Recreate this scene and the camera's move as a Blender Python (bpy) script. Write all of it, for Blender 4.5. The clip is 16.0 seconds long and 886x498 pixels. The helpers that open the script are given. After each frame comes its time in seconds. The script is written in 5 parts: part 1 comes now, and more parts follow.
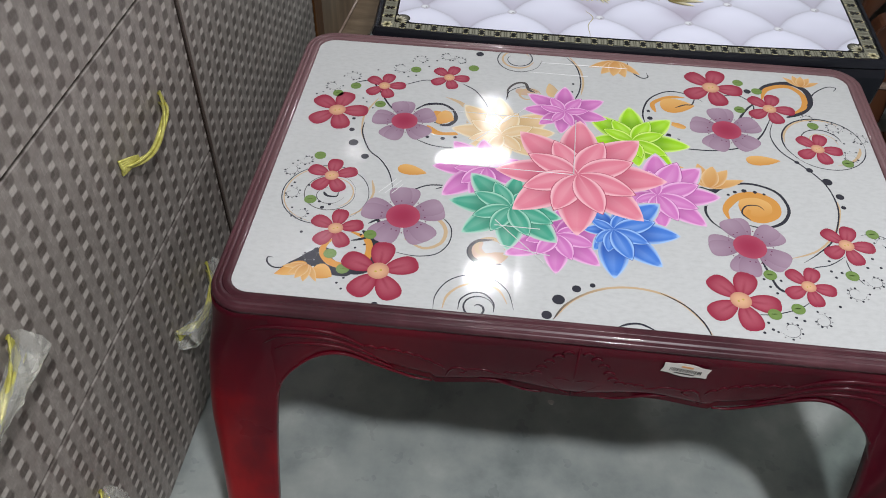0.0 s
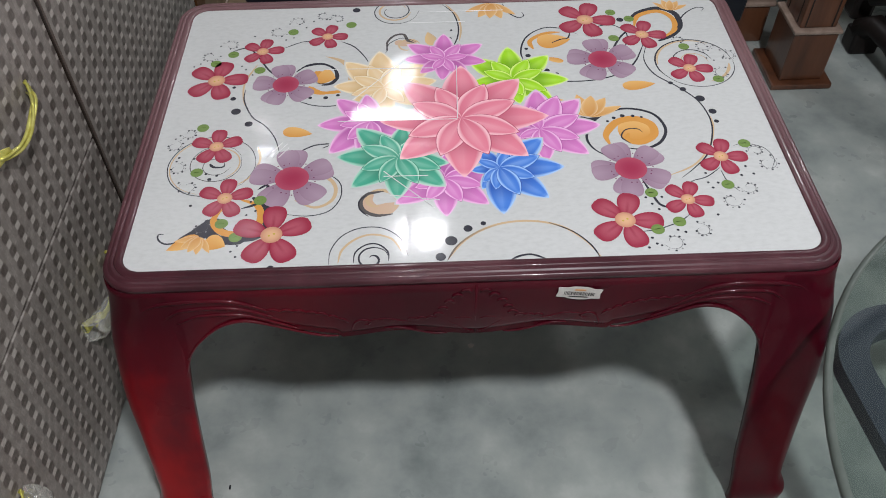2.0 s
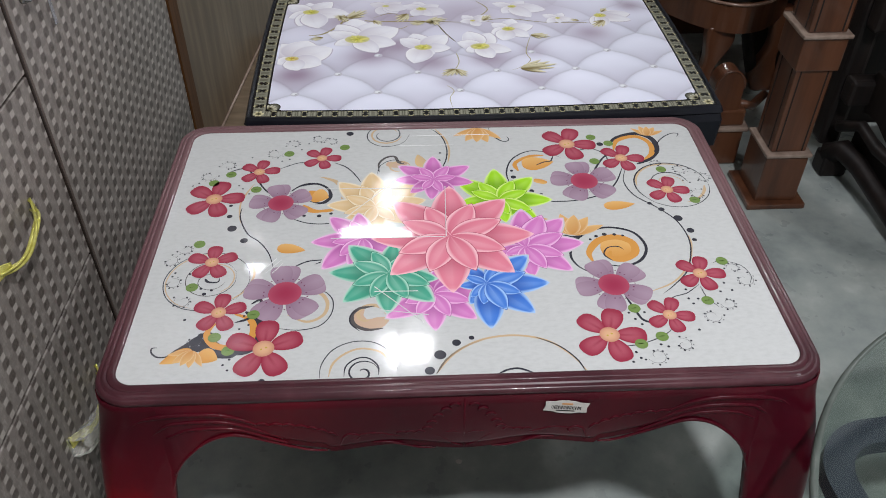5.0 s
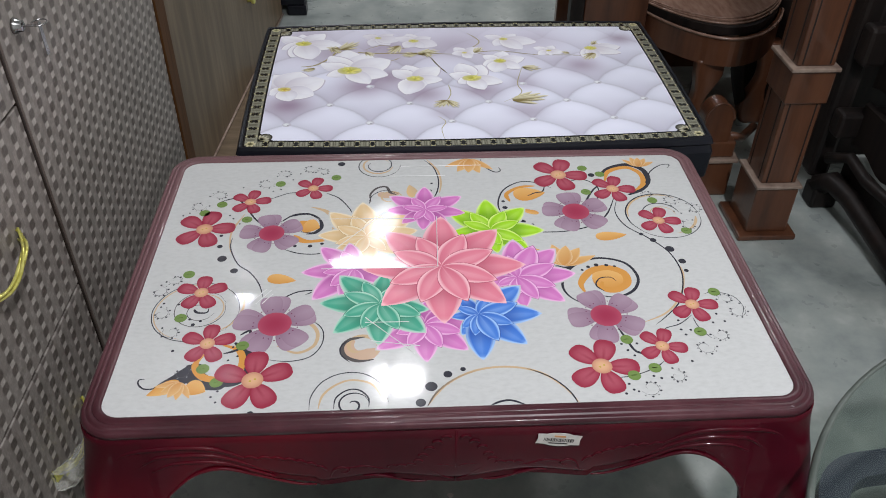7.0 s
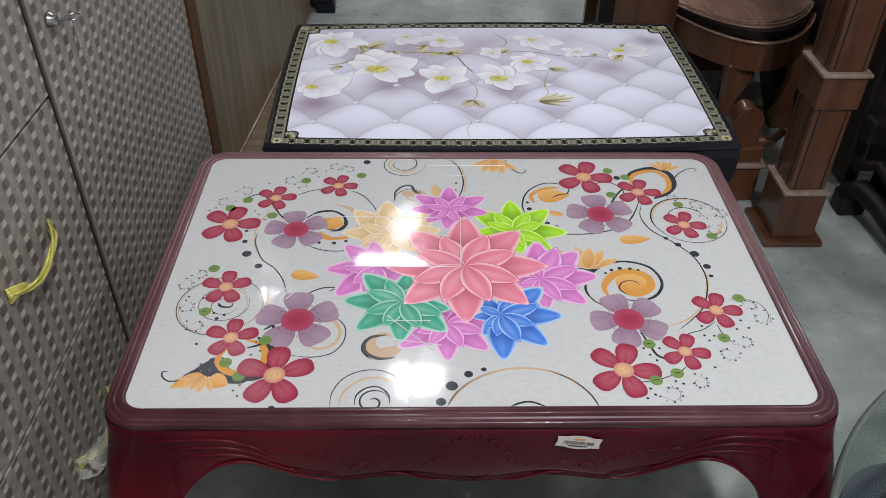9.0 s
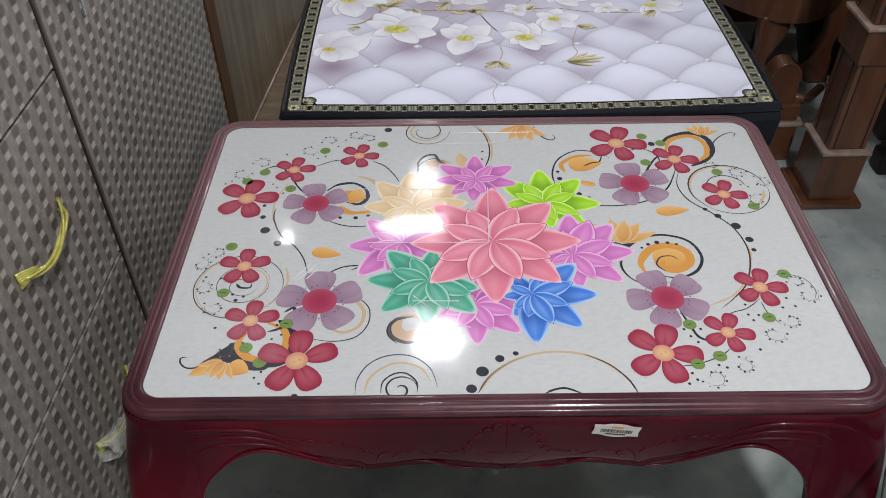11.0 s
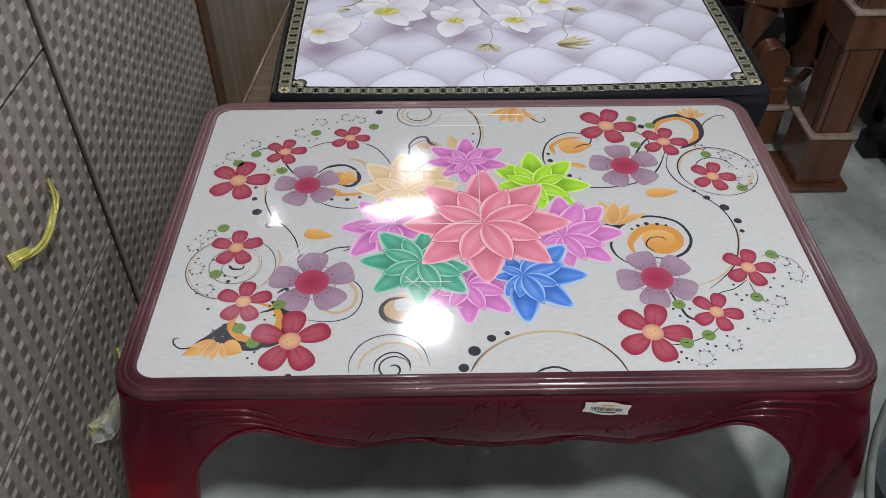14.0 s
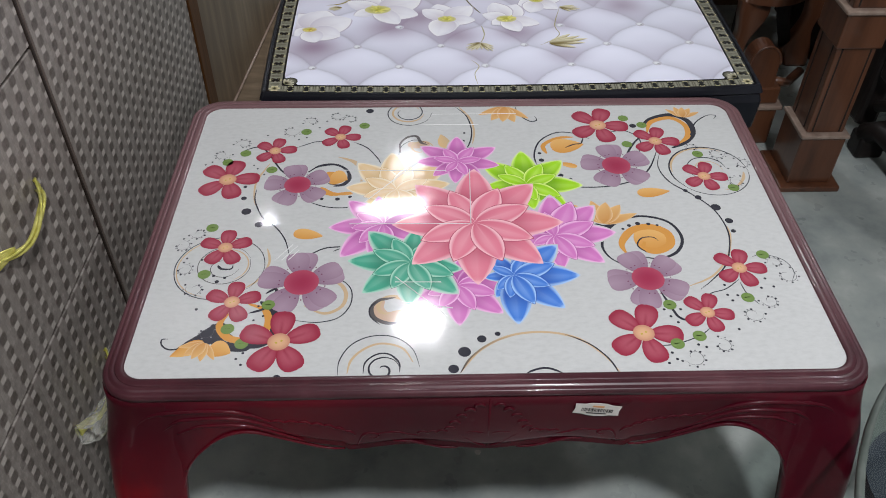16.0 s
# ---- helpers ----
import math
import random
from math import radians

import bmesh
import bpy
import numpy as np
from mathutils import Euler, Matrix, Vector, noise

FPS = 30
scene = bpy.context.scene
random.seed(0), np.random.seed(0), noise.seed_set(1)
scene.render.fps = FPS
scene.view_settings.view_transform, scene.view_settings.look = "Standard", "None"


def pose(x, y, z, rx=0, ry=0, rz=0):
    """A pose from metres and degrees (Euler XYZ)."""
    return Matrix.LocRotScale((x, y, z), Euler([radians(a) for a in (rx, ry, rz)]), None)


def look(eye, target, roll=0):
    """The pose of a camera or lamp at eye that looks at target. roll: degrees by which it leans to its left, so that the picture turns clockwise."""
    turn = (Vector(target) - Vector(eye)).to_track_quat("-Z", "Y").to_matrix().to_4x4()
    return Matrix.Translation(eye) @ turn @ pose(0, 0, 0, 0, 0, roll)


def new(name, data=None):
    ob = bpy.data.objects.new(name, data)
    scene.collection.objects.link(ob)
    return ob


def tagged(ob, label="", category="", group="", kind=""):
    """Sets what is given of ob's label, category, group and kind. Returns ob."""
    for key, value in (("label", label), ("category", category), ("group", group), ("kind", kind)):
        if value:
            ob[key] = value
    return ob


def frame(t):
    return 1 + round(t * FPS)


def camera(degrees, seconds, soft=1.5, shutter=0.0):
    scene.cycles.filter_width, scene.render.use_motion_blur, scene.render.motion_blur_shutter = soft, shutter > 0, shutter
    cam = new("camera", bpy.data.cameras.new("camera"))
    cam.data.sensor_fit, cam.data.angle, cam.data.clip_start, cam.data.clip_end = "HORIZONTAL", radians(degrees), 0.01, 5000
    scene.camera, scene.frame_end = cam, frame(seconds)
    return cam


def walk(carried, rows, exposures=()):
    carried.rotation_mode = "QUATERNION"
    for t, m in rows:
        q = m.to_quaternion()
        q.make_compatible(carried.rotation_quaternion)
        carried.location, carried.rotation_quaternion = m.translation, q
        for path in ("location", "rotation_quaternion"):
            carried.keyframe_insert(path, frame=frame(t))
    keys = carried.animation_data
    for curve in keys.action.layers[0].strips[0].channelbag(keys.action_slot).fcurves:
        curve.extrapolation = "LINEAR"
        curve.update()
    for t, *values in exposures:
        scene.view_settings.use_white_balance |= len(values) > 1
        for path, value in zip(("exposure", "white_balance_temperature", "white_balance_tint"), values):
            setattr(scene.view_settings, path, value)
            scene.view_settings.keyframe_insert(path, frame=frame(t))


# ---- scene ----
cam = camera(56.90, 16.0, soft=0.95)
PATH = [
    (0.0, (-0.112, -0.909, 1.244), (-0.1739, -0.2201, 0.5216), 1.40),
    (0.5, (-0.081, -0.923, 1.242), (-0.1263, -0.2405, 0.5134), 1.38),
    (1.0, (-0.054, -0.934, 1.242), (-0.0605, -0.2529, 0.5099), -0.70),
    (1.5, (-0.055, -0.931, 1.241), (-0.0445, -0.2669, 0.4933), -0.96),
    (2.0, (-0.055, -0.932, 1.241), (-0.0390, -0.2706, 0.4905), -0.86),
    (2.5, (-0.055, -0.932, 1.241), (-0.0360, -0.2696, 0.4921), -0.69),
    (3.0, (-0.056, -0.938, 1.250), (-0.0344, -0.2677, 0.5082), -0.59),
    (3.5, (-0.056, -0.939, 1.249), (-0.0305, -0.2472, 0.5273), -0.33),
    (4.0, (-0.055, -0.939, 1.249), (-0.0272, -0.2432, 0.5308), -0.23),
    (4.5, (-0.056, -0.945, 1.254), (-0.0255, -0.2329, 0.5525), -0.07),
    (5.0, (-0.059, -0.953, 1.262), (-0.0224, -0.1943, 0.6117), 0.27),
    (5.2, (-0.059, -0.953, 1.262), (-0.0221, -0.1876, 0.6197), 0.27),
    (7.3, (-0.058, -0.949, 1.258), (-0.0101, -0.1669, 0.6372), 0.83),
    (7.5, (-0.058, -0.949, 1.258), (-0.0101, -0.1669, 0.6372), 0.83),
    (8.0, (-0.059, -0.949, 1.258), (-0.0137, -0.1665, 0.6375), 0.92),
    (8.5, (-0.060, -0.953, 1.256), (-0.0344, -0.1698, 0.6356), 0.94),
    (9.0, (-0.060, -0.950, 1.259), (-0.0396, -0.1675, 0.6373), 0.85),
    (9.2, (-0.078, -0.932, 1.286), (-0.0565, -0.1101, 0.6355), 0.70),
    (11.3, (-0.072, -0.885, 1.245), (-0.0746, -0.1469, 0.5707), -0.79),
    (11.5, (-0.072, -0.885, 1.245), (-0.0731, -0.1510, 0.5662), -0.79),
    (12.0, (-0.075, -0.887, 1.245), (-0.0728, -0.1566, 0.5611), -0.66),
    (12.5, (-0.073, -0.888, 1.243), (-0.0701, -0.1570, 0.5610), -0.56),
    (13.0, (-0.075, -0.888, 1.244), (-0.0681, -0.1565, 0.5624), -0.37),
    (13.5, (-0.078, -0.895, 1.248), (-0.0675, -0.1639, 0.5659), -0.13),
    (14.0, (-0.078, -0.894, 1.247), (-0.0646, -0.1599, 0.5681), -0.00),
    (14.5, (-0.075, -0.887, 1.246), (-0.0600, -0.1538, 0.5653), 0.12),
    (15.0, (-0.075, -0.887, 1.247), (-0.0576, -0.1536, 0.5667), 0.26),
    (15.5, (-0.075, -0.890, 1.248), (-0.0552, -0.1556, 0.5691), 0.33),
    (16.0, (-0.073, -0.888, 1.245), (-0.0523, -0.1558, 0.5645), 0.41),
]
walk(cam, [(t, look(eye, target, roll)) for t, eye, target, roll in PATH],
     exposures=[(0.0, 0.61), (1.0, 0.60), (9.0, 0.55), (11.5, 0.50), (16.0, 0.50)])

# ---- world and light ----
world = bpy.data.worlds.new("world")
scene.world = world
world.use_nodes = True
world.node_tree.nodes["Background"].inputs[0].default_value = (0.75, 0.85, 1.0, 1)
world.node_tree.nodes["Background"].inputs[1].default_value = 0.05

CEIL = 2.9


def area_lamp(name, place, size_x, size_y, watts, colour=(1, 0.97, 0.92), round_one=False):
    data = bpy.data.lights.new(name, "AREA")
    data.shape = "ELLIPSE" if round_one else "RECTANGLE"
    data.size, data.size_y, data.energy, data.color = size_x, size_y, watts, colour
    ob = new(name, data)
    ob.matrix_basis = pose(*place)
    return ob


LAMPS = [  # ceiling lamps, then two fill lamps: x, y, size x, size y, watts
    (-0.15, 1.95, 0.11, 0.11, 7.5),
    (-0.98, 2.70, 0.05, 0.05, 1.2),
    (-0.28, 2.86, 0.46, 0.15, 8),
    (-0.20, 3.28, 0.18, 0.30, 1.3),
    (0.50, -1.35, 0.22, 0.22, 40),
    # the last two are added fill for wardrobe and rear, no known source
    (2.20, -0.90, 0.40, 0.40, 6),
    (2.40, 2.60, 0.40, 0.40, 27),
]
for lx, ly, sx, sy, watts in LAMPS:
    area_lamp("ceiling_and_fill_glow", (lx, ly, CEIL - 0.045), sx, sy, watts, (0.95, 0.955, 1.0), True)


# ---- materials ----
def material(name, colour=(0.5, 0.5, 0.5), rough=0.5, metal=0.0, coat=0.0, spec=0.5):
    m = bpy.data.materials.new(name)
    m.use_nodes = True
    b = m.node_tree.nodes["Principled BSDF"]
    b.inputs["Base Color"].default_value = (*colour, 1)
    b.inputs["Roughness"].default_value = rough
    b.inputs["Metallic"].default_value = metal
    b.inputs["Coat Weight"].default_value = coat
    b.inputs["Coat Roughness"].default_value = 0.04
    b.inputs["Specular IOR Level"].default_value = spec
    return m


def nodes_of(m):
    t = m.node_tree
    return t.nodes, t.links, t.nodes["Principled BSDF"]


def noise_node(n, l, scale, detail=4.0, rough=0.55, stretch=None):
    tc = n.new("ShaderNodeTexCoord")
    tex = n.new("ShaderNodeTexNoise")
    tex.inputs["Scale"].default_value, tex.inputs["Detail"].default_value, tex.inputs["Roughness"].default_value = scale, detail, rough
    if stretch:
        mp = n.new("ShaderNodeMapping")
        mp.inputs["Scale"].default_value = stretch
        l.new(tc.outputs["Object"], mp.inputs[0])
        l.new(mp.outputs[0], tex.inputs["Vector"])
    else:
        l.new(tc.outputs["Object"], tex.inputs["Vector"])
    return tex


def ramp(n, l, source, stops):
    r = n.new("ShaderNodeValToRGB")
    while len(r.color_ramp.elements) < len(stops):
        r.color_ramp.elements.new(0.5)
    for e, (p, c) in zip(r.color_ramp.elements, stops):
        e.position, e.color = p, (*c, 1)
    l.new(source, r.inputs[0])
    return r


def bump(n, l, b, source, strength=0.1, distance=0.002):
    k = n.new("ShaderNodeBump")
    k.inputs["Strength"].default_value, k.inputs["Distance"].default_value = strength, distance
    l.new(source, k.inputs["Height"])
    l.new(k.outputs[0], b.inputs["Normal"])


def mottled(name, stops, scale, rough=0.5, bump_scale=None, bump_strength=0.1, stretch=None, coat=0.0, rough_span=None, detail=5.0, spec=0.5, metal=0.0):
    m = material(name, rough=rough, coat=coat, spec=spec, metal=metal)
    n, l, b = nodes_of(m)
    t = noise_node(n, l, scale, detail, 0.6, stretch)
    l.new(ramp(n, l, t.outputs[0], stops).outputs[0], b.inputs["Base Color"])
    if rough_span:
        t3 = noise_node(n, l, scale * 2.3, 3.0)
        mr = n.new("ShaderNodeMapRange")
        mr.inputs[3].default_value, mr.inputs[4].default_value = rough_span
        l.new(t3.outputs[0], mr.inputs[0])
        l.new(mr.outputs[0], b.inputs["Roughness"])
    if bump_scale:
        t2 = noise_node(n, l, bump_scale, 3.0)
        bump(n, l, b, t2.outputs[0], bump_strength, 0.001)
    return m


def painted(name, rough=0.25, coat=1.0):
    """A print: the colour comes with the mesh."""
    m = material(name, rough=rough, coat=coat, spec=0.0)
    n, l, b = nodes_of(m)
    a = n.new("ShaderNodeVertexColor")
    a.layer_name = "ink"
    l.new(a.outputs[0], b.inputs["Base Color"])
    return m


def wavy_coat(m, strength=0.05):
    """The clear film over a print is not quite flat: broad waves, fine wrinkles, and a fold along the middle."""
    n, l, b = nodes_of(m)
    wide = noise_node(n, l, 9.0, 2.0, 0.45)
    fine = noise_node(n, l, 55.0, 3.0, 0.6, (0.25, 1.0, 1.0))
    sep = n.new("ShaderNodeSeparateXYZ")
    l.new(n.new("ShaderNodeTexCoord").outputs["Object"], sep.inputs[0])
    fold = math_node(n, l, "MINIMUM", math_node(n, l, "MAXIMUM", math_node(n, l, "SUBTRACT", -0.014, sep.outputs[1]), 0.0), 0.05)
    fold = math_node(n, l, "MULTIPLY", fold, math_node(n, l, "MINIMUM", math_node(n, l, "MAXIMUM", math_node(n, l, "MULTIPLY", sep.outputs[0], -12.0), 0.0), 1.0))
    height = math_node(n, l, "ADD", wide.outputs[0], math_node(n, l, "MULTIPLY", fine.outputs[0], 0.035))
    height = math_node(n, l, "SUBTRACT", height, math_node(n, l, "MULTIPLY", fold, 26.0))
    k = n.new("ShaderNodeBump")
    k.inputs["Strength"].default_value, k.inputs["Distance"].default_value = strength, 0.02
    l.new(height, k.inputs["Height"])
    l.new(k.outputs[0], b.inputs["Coat Normal"])
    b.inputs["Coat Roughness"].default_value = 0.075


def math_node(n, l, op, a, c=None):
    k = n.new("ShaderNodeMath")
    k.operation = op
    for i, v in enumerate((a, c)):
        if v is None:
            continue
        if isinstance(v, (int, float)):
            k.inputs[i].default_value = v
        else:
            l.new(v, k.inputs[i])
    return k.outputs[0]


def weave_material():
    """Wardrobe laminate printed like woven cane: light strands that cross over dark gaps."""
    m = material("weave_laminate", rough=0.42)
    n, l, b = nodes_of(m)
    tc = n.new("ShaderNodeTexCoord")
    sep = n.new("ShaderNodeSeparateXYZ")
    l.new(tc.outputs["Object"], sep.inputs[0])
    u = math_node(n, l, "DIVIDE", math_node(n, l, "ADD", sep.outputs[1], 0.251 + 100 * WEAVE_Y), WEAVE_Y)
    v = math_node(n, l, "DIVIDE", math_node(n, l, "SUBTRACT", sep.outputs[2], 0.749 - 100 * WEAVE_Z), WEAVE_Z)

    def cell(shift_u, shift_v):
        pu = math_node(n, l, "ABSOLUTE", math_node(n, l, "SUBTRACT", math_node(n, l, "FRACT", math_node(n, l, "ADD", u, shift_u)), 0.5))
        pv = math_node(n, l, "ABSOLUTE", math_node(n, l, "SUBTRACT", math_node(n, l, "FRACT", math_node(n, l, "ADD", v, shift_v)), 0.5))
        return pu, pv

    def patch(pu, pv, a, b, corner):
        du, dv = math_node(n, l, "DIVIDE", pu, a), math_node(n, l, "DIVIDE", pv, b)
        d = math_node(n, l, "MAXIMUM", math_node(n, l, "MAXIMUM", du, dv), math_node(n, l, "MULTIPLY", math_node(n, l, "ADD", du, dv), corner))
        k = n.new("ShaderNodeMapRange")
        k.inputs[1].default_value, k.inputs[2].default_value, k.inputs[3].default_value, k.inputs[4].default_value = 0.78, 1.12, 1.0, 0.0
        l.new(d, k.inputs[0])
        return k.outputs[0]

    none = patch(*cell(0.5, 0.5), 0.262, 0.325, 0.64)
    both = patch(*cell(0.5, 0.0), 0.185, 0.215, 0.60)
    knot = patch(*cell(0.0, 0.5), 0.16, 0.22, 0.62)
    join = n.new("ShaderNodeCombineXYZ")
    l.new(math_node(n, l, "FLOOR", math_node(n, l, "MULTIPLY", u, 2.0)), join.inputs[0])
    l.new(math_node(n, l, "FLOOR", math_node(n, l, "MULTIPLY", v, 2.0)), join.inputs[1])
    each = n.new("ShaderNodeTexWhiteNoise")
    each.noise_dimensions = "2D"
    l.new(join.outputs[0], each.inputs["Vector"])
    fine = noise_node(n, l, 330, 4.0, 0.65, (1, 1, 0.45))
    broad = noise_node(n, l, 5, 3.0)
    tone = math_node(n, l, "ADD", 0.48, math_node(n, l, "MULTIPLY", both, 0.32))
    tone = math_node(n, l, "ADD", tone, math_node(n, l, "MULTIPLY", knot, 0.05))
    tone = math_node(n, l, "SUBTRACT", tone, math_node(n, l, "MULTIPLY", none, 0.31))
    for source, much in ((fine.outputs[0], 0.32), (broad.outputs[0], 0.15), (each.outputs["Value"], 0.12)):
        tone = math_node(n, l, "ADD", tone, math_node(n, l, "MULTIPLY", math_node(n, l, "SUBTRACT", source, 0.5), much))
    r = ramp(n, l, tone, [(0.05, (0.078, 0.063, 0.054)), (0.5, (0.262, 0.234, 0.210)), (0.95, (0.55, 0.510, 0.465))])
    l.new(r.outputs[0], b.inputs["Base Color"])
    bump(n, l, b, tone, 0.12, 0.001)
    return m


WEAVE_Y, WEAVE_Z = 0.0335, 0.0245
M_WEAVE = weave_material()
M_FLOOR = mottled("polished_concrete", [(0.30, (0.20, 0.230, 0.222)), (0.46, (0.30, 0.332, 0.320)), (0.56, (0.35, 0.380, 0.360)), (0.72, (0.48, 0.508, 0.480))], 7.0, 0.3, 60, 0.06, rough_span=(0.20, 0.40), detail=8.0)
M_WALL = mottled("plaster", [(0.3, (0.76, 0.745, 0.72)), (0.7, (0.82, 0.81, 0.785))], 3.0, 0.8, 80, 0.1)
M_CEIL = mottled("ceiling_paint", [(0.3, (0.78, 0.78, 0.77)), (0.7, (0.84, 0.84, 0.83))], 2.0, 0.85)
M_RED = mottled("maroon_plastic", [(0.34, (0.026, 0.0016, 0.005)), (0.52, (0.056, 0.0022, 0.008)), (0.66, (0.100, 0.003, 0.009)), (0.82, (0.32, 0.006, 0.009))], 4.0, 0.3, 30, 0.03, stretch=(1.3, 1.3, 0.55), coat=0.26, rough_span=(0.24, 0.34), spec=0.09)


def leg_reddening(m):
    """The plastic turns redder towards the -x end and down the legs."""
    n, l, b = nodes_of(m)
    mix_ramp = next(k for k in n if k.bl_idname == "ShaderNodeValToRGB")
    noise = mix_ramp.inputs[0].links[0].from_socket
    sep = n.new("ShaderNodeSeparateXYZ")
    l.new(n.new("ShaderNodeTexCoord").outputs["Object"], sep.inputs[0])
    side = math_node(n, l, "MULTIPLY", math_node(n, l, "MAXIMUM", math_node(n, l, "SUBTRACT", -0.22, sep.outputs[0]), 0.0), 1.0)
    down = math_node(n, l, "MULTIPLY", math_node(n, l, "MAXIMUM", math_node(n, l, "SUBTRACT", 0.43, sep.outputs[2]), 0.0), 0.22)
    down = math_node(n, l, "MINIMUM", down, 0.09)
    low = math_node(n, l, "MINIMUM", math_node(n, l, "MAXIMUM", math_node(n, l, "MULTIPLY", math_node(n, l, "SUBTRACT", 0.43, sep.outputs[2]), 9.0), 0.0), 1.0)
    # thick: how far the colour moves to the redder stops
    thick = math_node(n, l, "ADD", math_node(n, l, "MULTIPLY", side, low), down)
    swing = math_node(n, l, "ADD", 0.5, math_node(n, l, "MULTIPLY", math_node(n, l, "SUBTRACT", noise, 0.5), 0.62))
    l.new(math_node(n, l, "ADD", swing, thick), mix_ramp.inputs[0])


leg_reddening(M_RED)
# rim maroon, its tones greyed to stand in for reflected light
M_RIM = mottled("maroon_with_sheen", [(0.34, (0.036, 0.007, 0.012)), (0.50, (0.060, 0.014, 0.021)), (0.66, (0.092, 0.030, 0.038))], 9.0, 0.3, 30, 0.03, coat=0.25, rough_span=(0.28, 0.40), spec=0.28)


def rim_sheen(m):
    """Paints a grey sheen into the rim's colour, stronger towards the back."""
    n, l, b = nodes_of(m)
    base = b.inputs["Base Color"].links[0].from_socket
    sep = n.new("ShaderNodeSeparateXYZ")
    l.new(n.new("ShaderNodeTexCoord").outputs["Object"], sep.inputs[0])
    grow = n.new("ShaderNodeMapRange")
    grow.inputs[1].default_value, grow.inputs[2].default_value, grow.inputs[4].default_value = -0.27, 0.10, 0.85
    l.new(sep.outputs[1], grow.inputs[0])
    patchy = noise_node(n, l, 14.0, 4.0, 0.6)
    much = math_node(n, l, "MULTIPLY", grow.outputs[0], math_node(n, l, "ADD", 0.62, math_node(n, l, "MULTIPLY", patchy.outputs[0], 0.7)))
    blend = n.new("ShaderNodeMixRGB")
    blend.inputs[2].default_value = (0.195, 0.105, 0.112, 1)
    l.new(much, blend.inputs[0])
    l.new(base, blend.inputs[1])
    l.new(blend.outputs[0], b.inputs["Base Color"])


rim_sheen(M_RIM)
M_BLACK = mottled("black_plastic", [(0.3, (0.006, 0.007, 0.011)), (0.7, (0.014, 0.015, 0.021))], 8.0, 0.3, 40, 0.03, coat=0.10, spec=0.2)
M_PANEL = mottled("white_print_sheet", [(0.25, (0.535, 0.545, 0.538)), (0.5, (0.585, 0.595, 0.588)), (0.75, (0.618, 0.628, 0.622))], 120.0, 0.25, None, coat=1.0, stretch=(0.8, 1.6, 1), spec=0.0, detail=9.0)
M_INK = painted("ink_print")
wavy_coat(M_INK)
wavy_coat(M_PANEL)
M_TRIM = mottled("brown_trim", [(0.3, (0.060, 0.024, 0.007)), (0.7, (0.115, 0.050, 0.016))], 20.0, 0.55, 60, 0.1, stretch=(6, 6, 0.5), spec=0.2)
M_STRIP = mottled("dark_strip", [(0.3, (0.018, 0.012, 0.009)), (0.7, (0.034, 0.022, 0.016))], 30.0, 0.5)
M_LIP = mottled("dull_brown_lip", [(0.3, (0.085, 0.062, 0.052)), (0.7, (0.15, 0.118, 0.102))], 40.0, 0.45, stretch=(3, 3, 0.6))
M_BOARD = mottled("walnut_board", [(0.25, (0.080, 0.054, 0.031)), (0.5, (0.145, 0.104, 0.064)), (0.78, (0.25, 0.190, 0.125))], 6.0, 0.4, 70, 0.08, stretch=(1, 4.5, 0.45), detail=9.0)
M_MAHOG = mottled("mahogany", [(0.26, (0.042, 0.016, 0.009)), (0.5, (0.102, 0.038, 0.018)), (0.78, (0.155, 0.064, 0.032))], 4.0, 0.3, 60, 0.06, stretch=(5, 5, 0.6), coat=0.4)
M_DARK = mottled("dark_wood", [(0.3, (0.007, 0.006, 0.006)), (0.7, (0.020, 0.014, 0.012))], 9.0, 0.5, 60, 0.06, stretch=(5, 5, 0.6), spec=0.25)
# base colour lightened to stand in for gloss on console top and beads
M_SHINE = mottled("brown_with_gloss_tone", [(0.3, (0.17, 0.095, 0.068)), (0.7, (0.29, 0.185, 0.14))], 14.0, 0.26, coat=0.6, stretch=(4, 1, 1))
# paler wood for the post caps, the stand's band and the plinth bead
M_PALE = mottled("pale_edge_wood", [(0.3, (0.20, 0.14, 0.11)), (0.7, (0.38, 0.29, 0.235))], 30.0, 0.3, coat=0.4)
M_GOLD = mottled("yellow_gilt_metal", [(0.3, (0.50, 0.46, 0.07)), (0.7, (0.80, 0.76, 0.24))], 60.0, 0.28, metal=0.55, coat=0.4)
M_CHROME = material("chrome", (0.42, 0.42, 0.42), 0.22, 1.0)
M_STEEL = mottled("blue_grey_lacquer", [(0.3, (0.060, 0.066, 0.092)), (0.7, (0.085, 0.095, 0.130))], 12.0, 0.35)
M_SEAM = material("dark_gap", (0.012, 0.009, 0.008), 0.8)
M_STICK = mottled("white_paper", [(0.3, (0.56, 0.53, 0.50)), (0.7, (0.68, 0.65, 0.61))], 120.0, 0.5)
M_LAMP = material("lamp_housing", (0.8, 0.8, 0.8), 0.4)


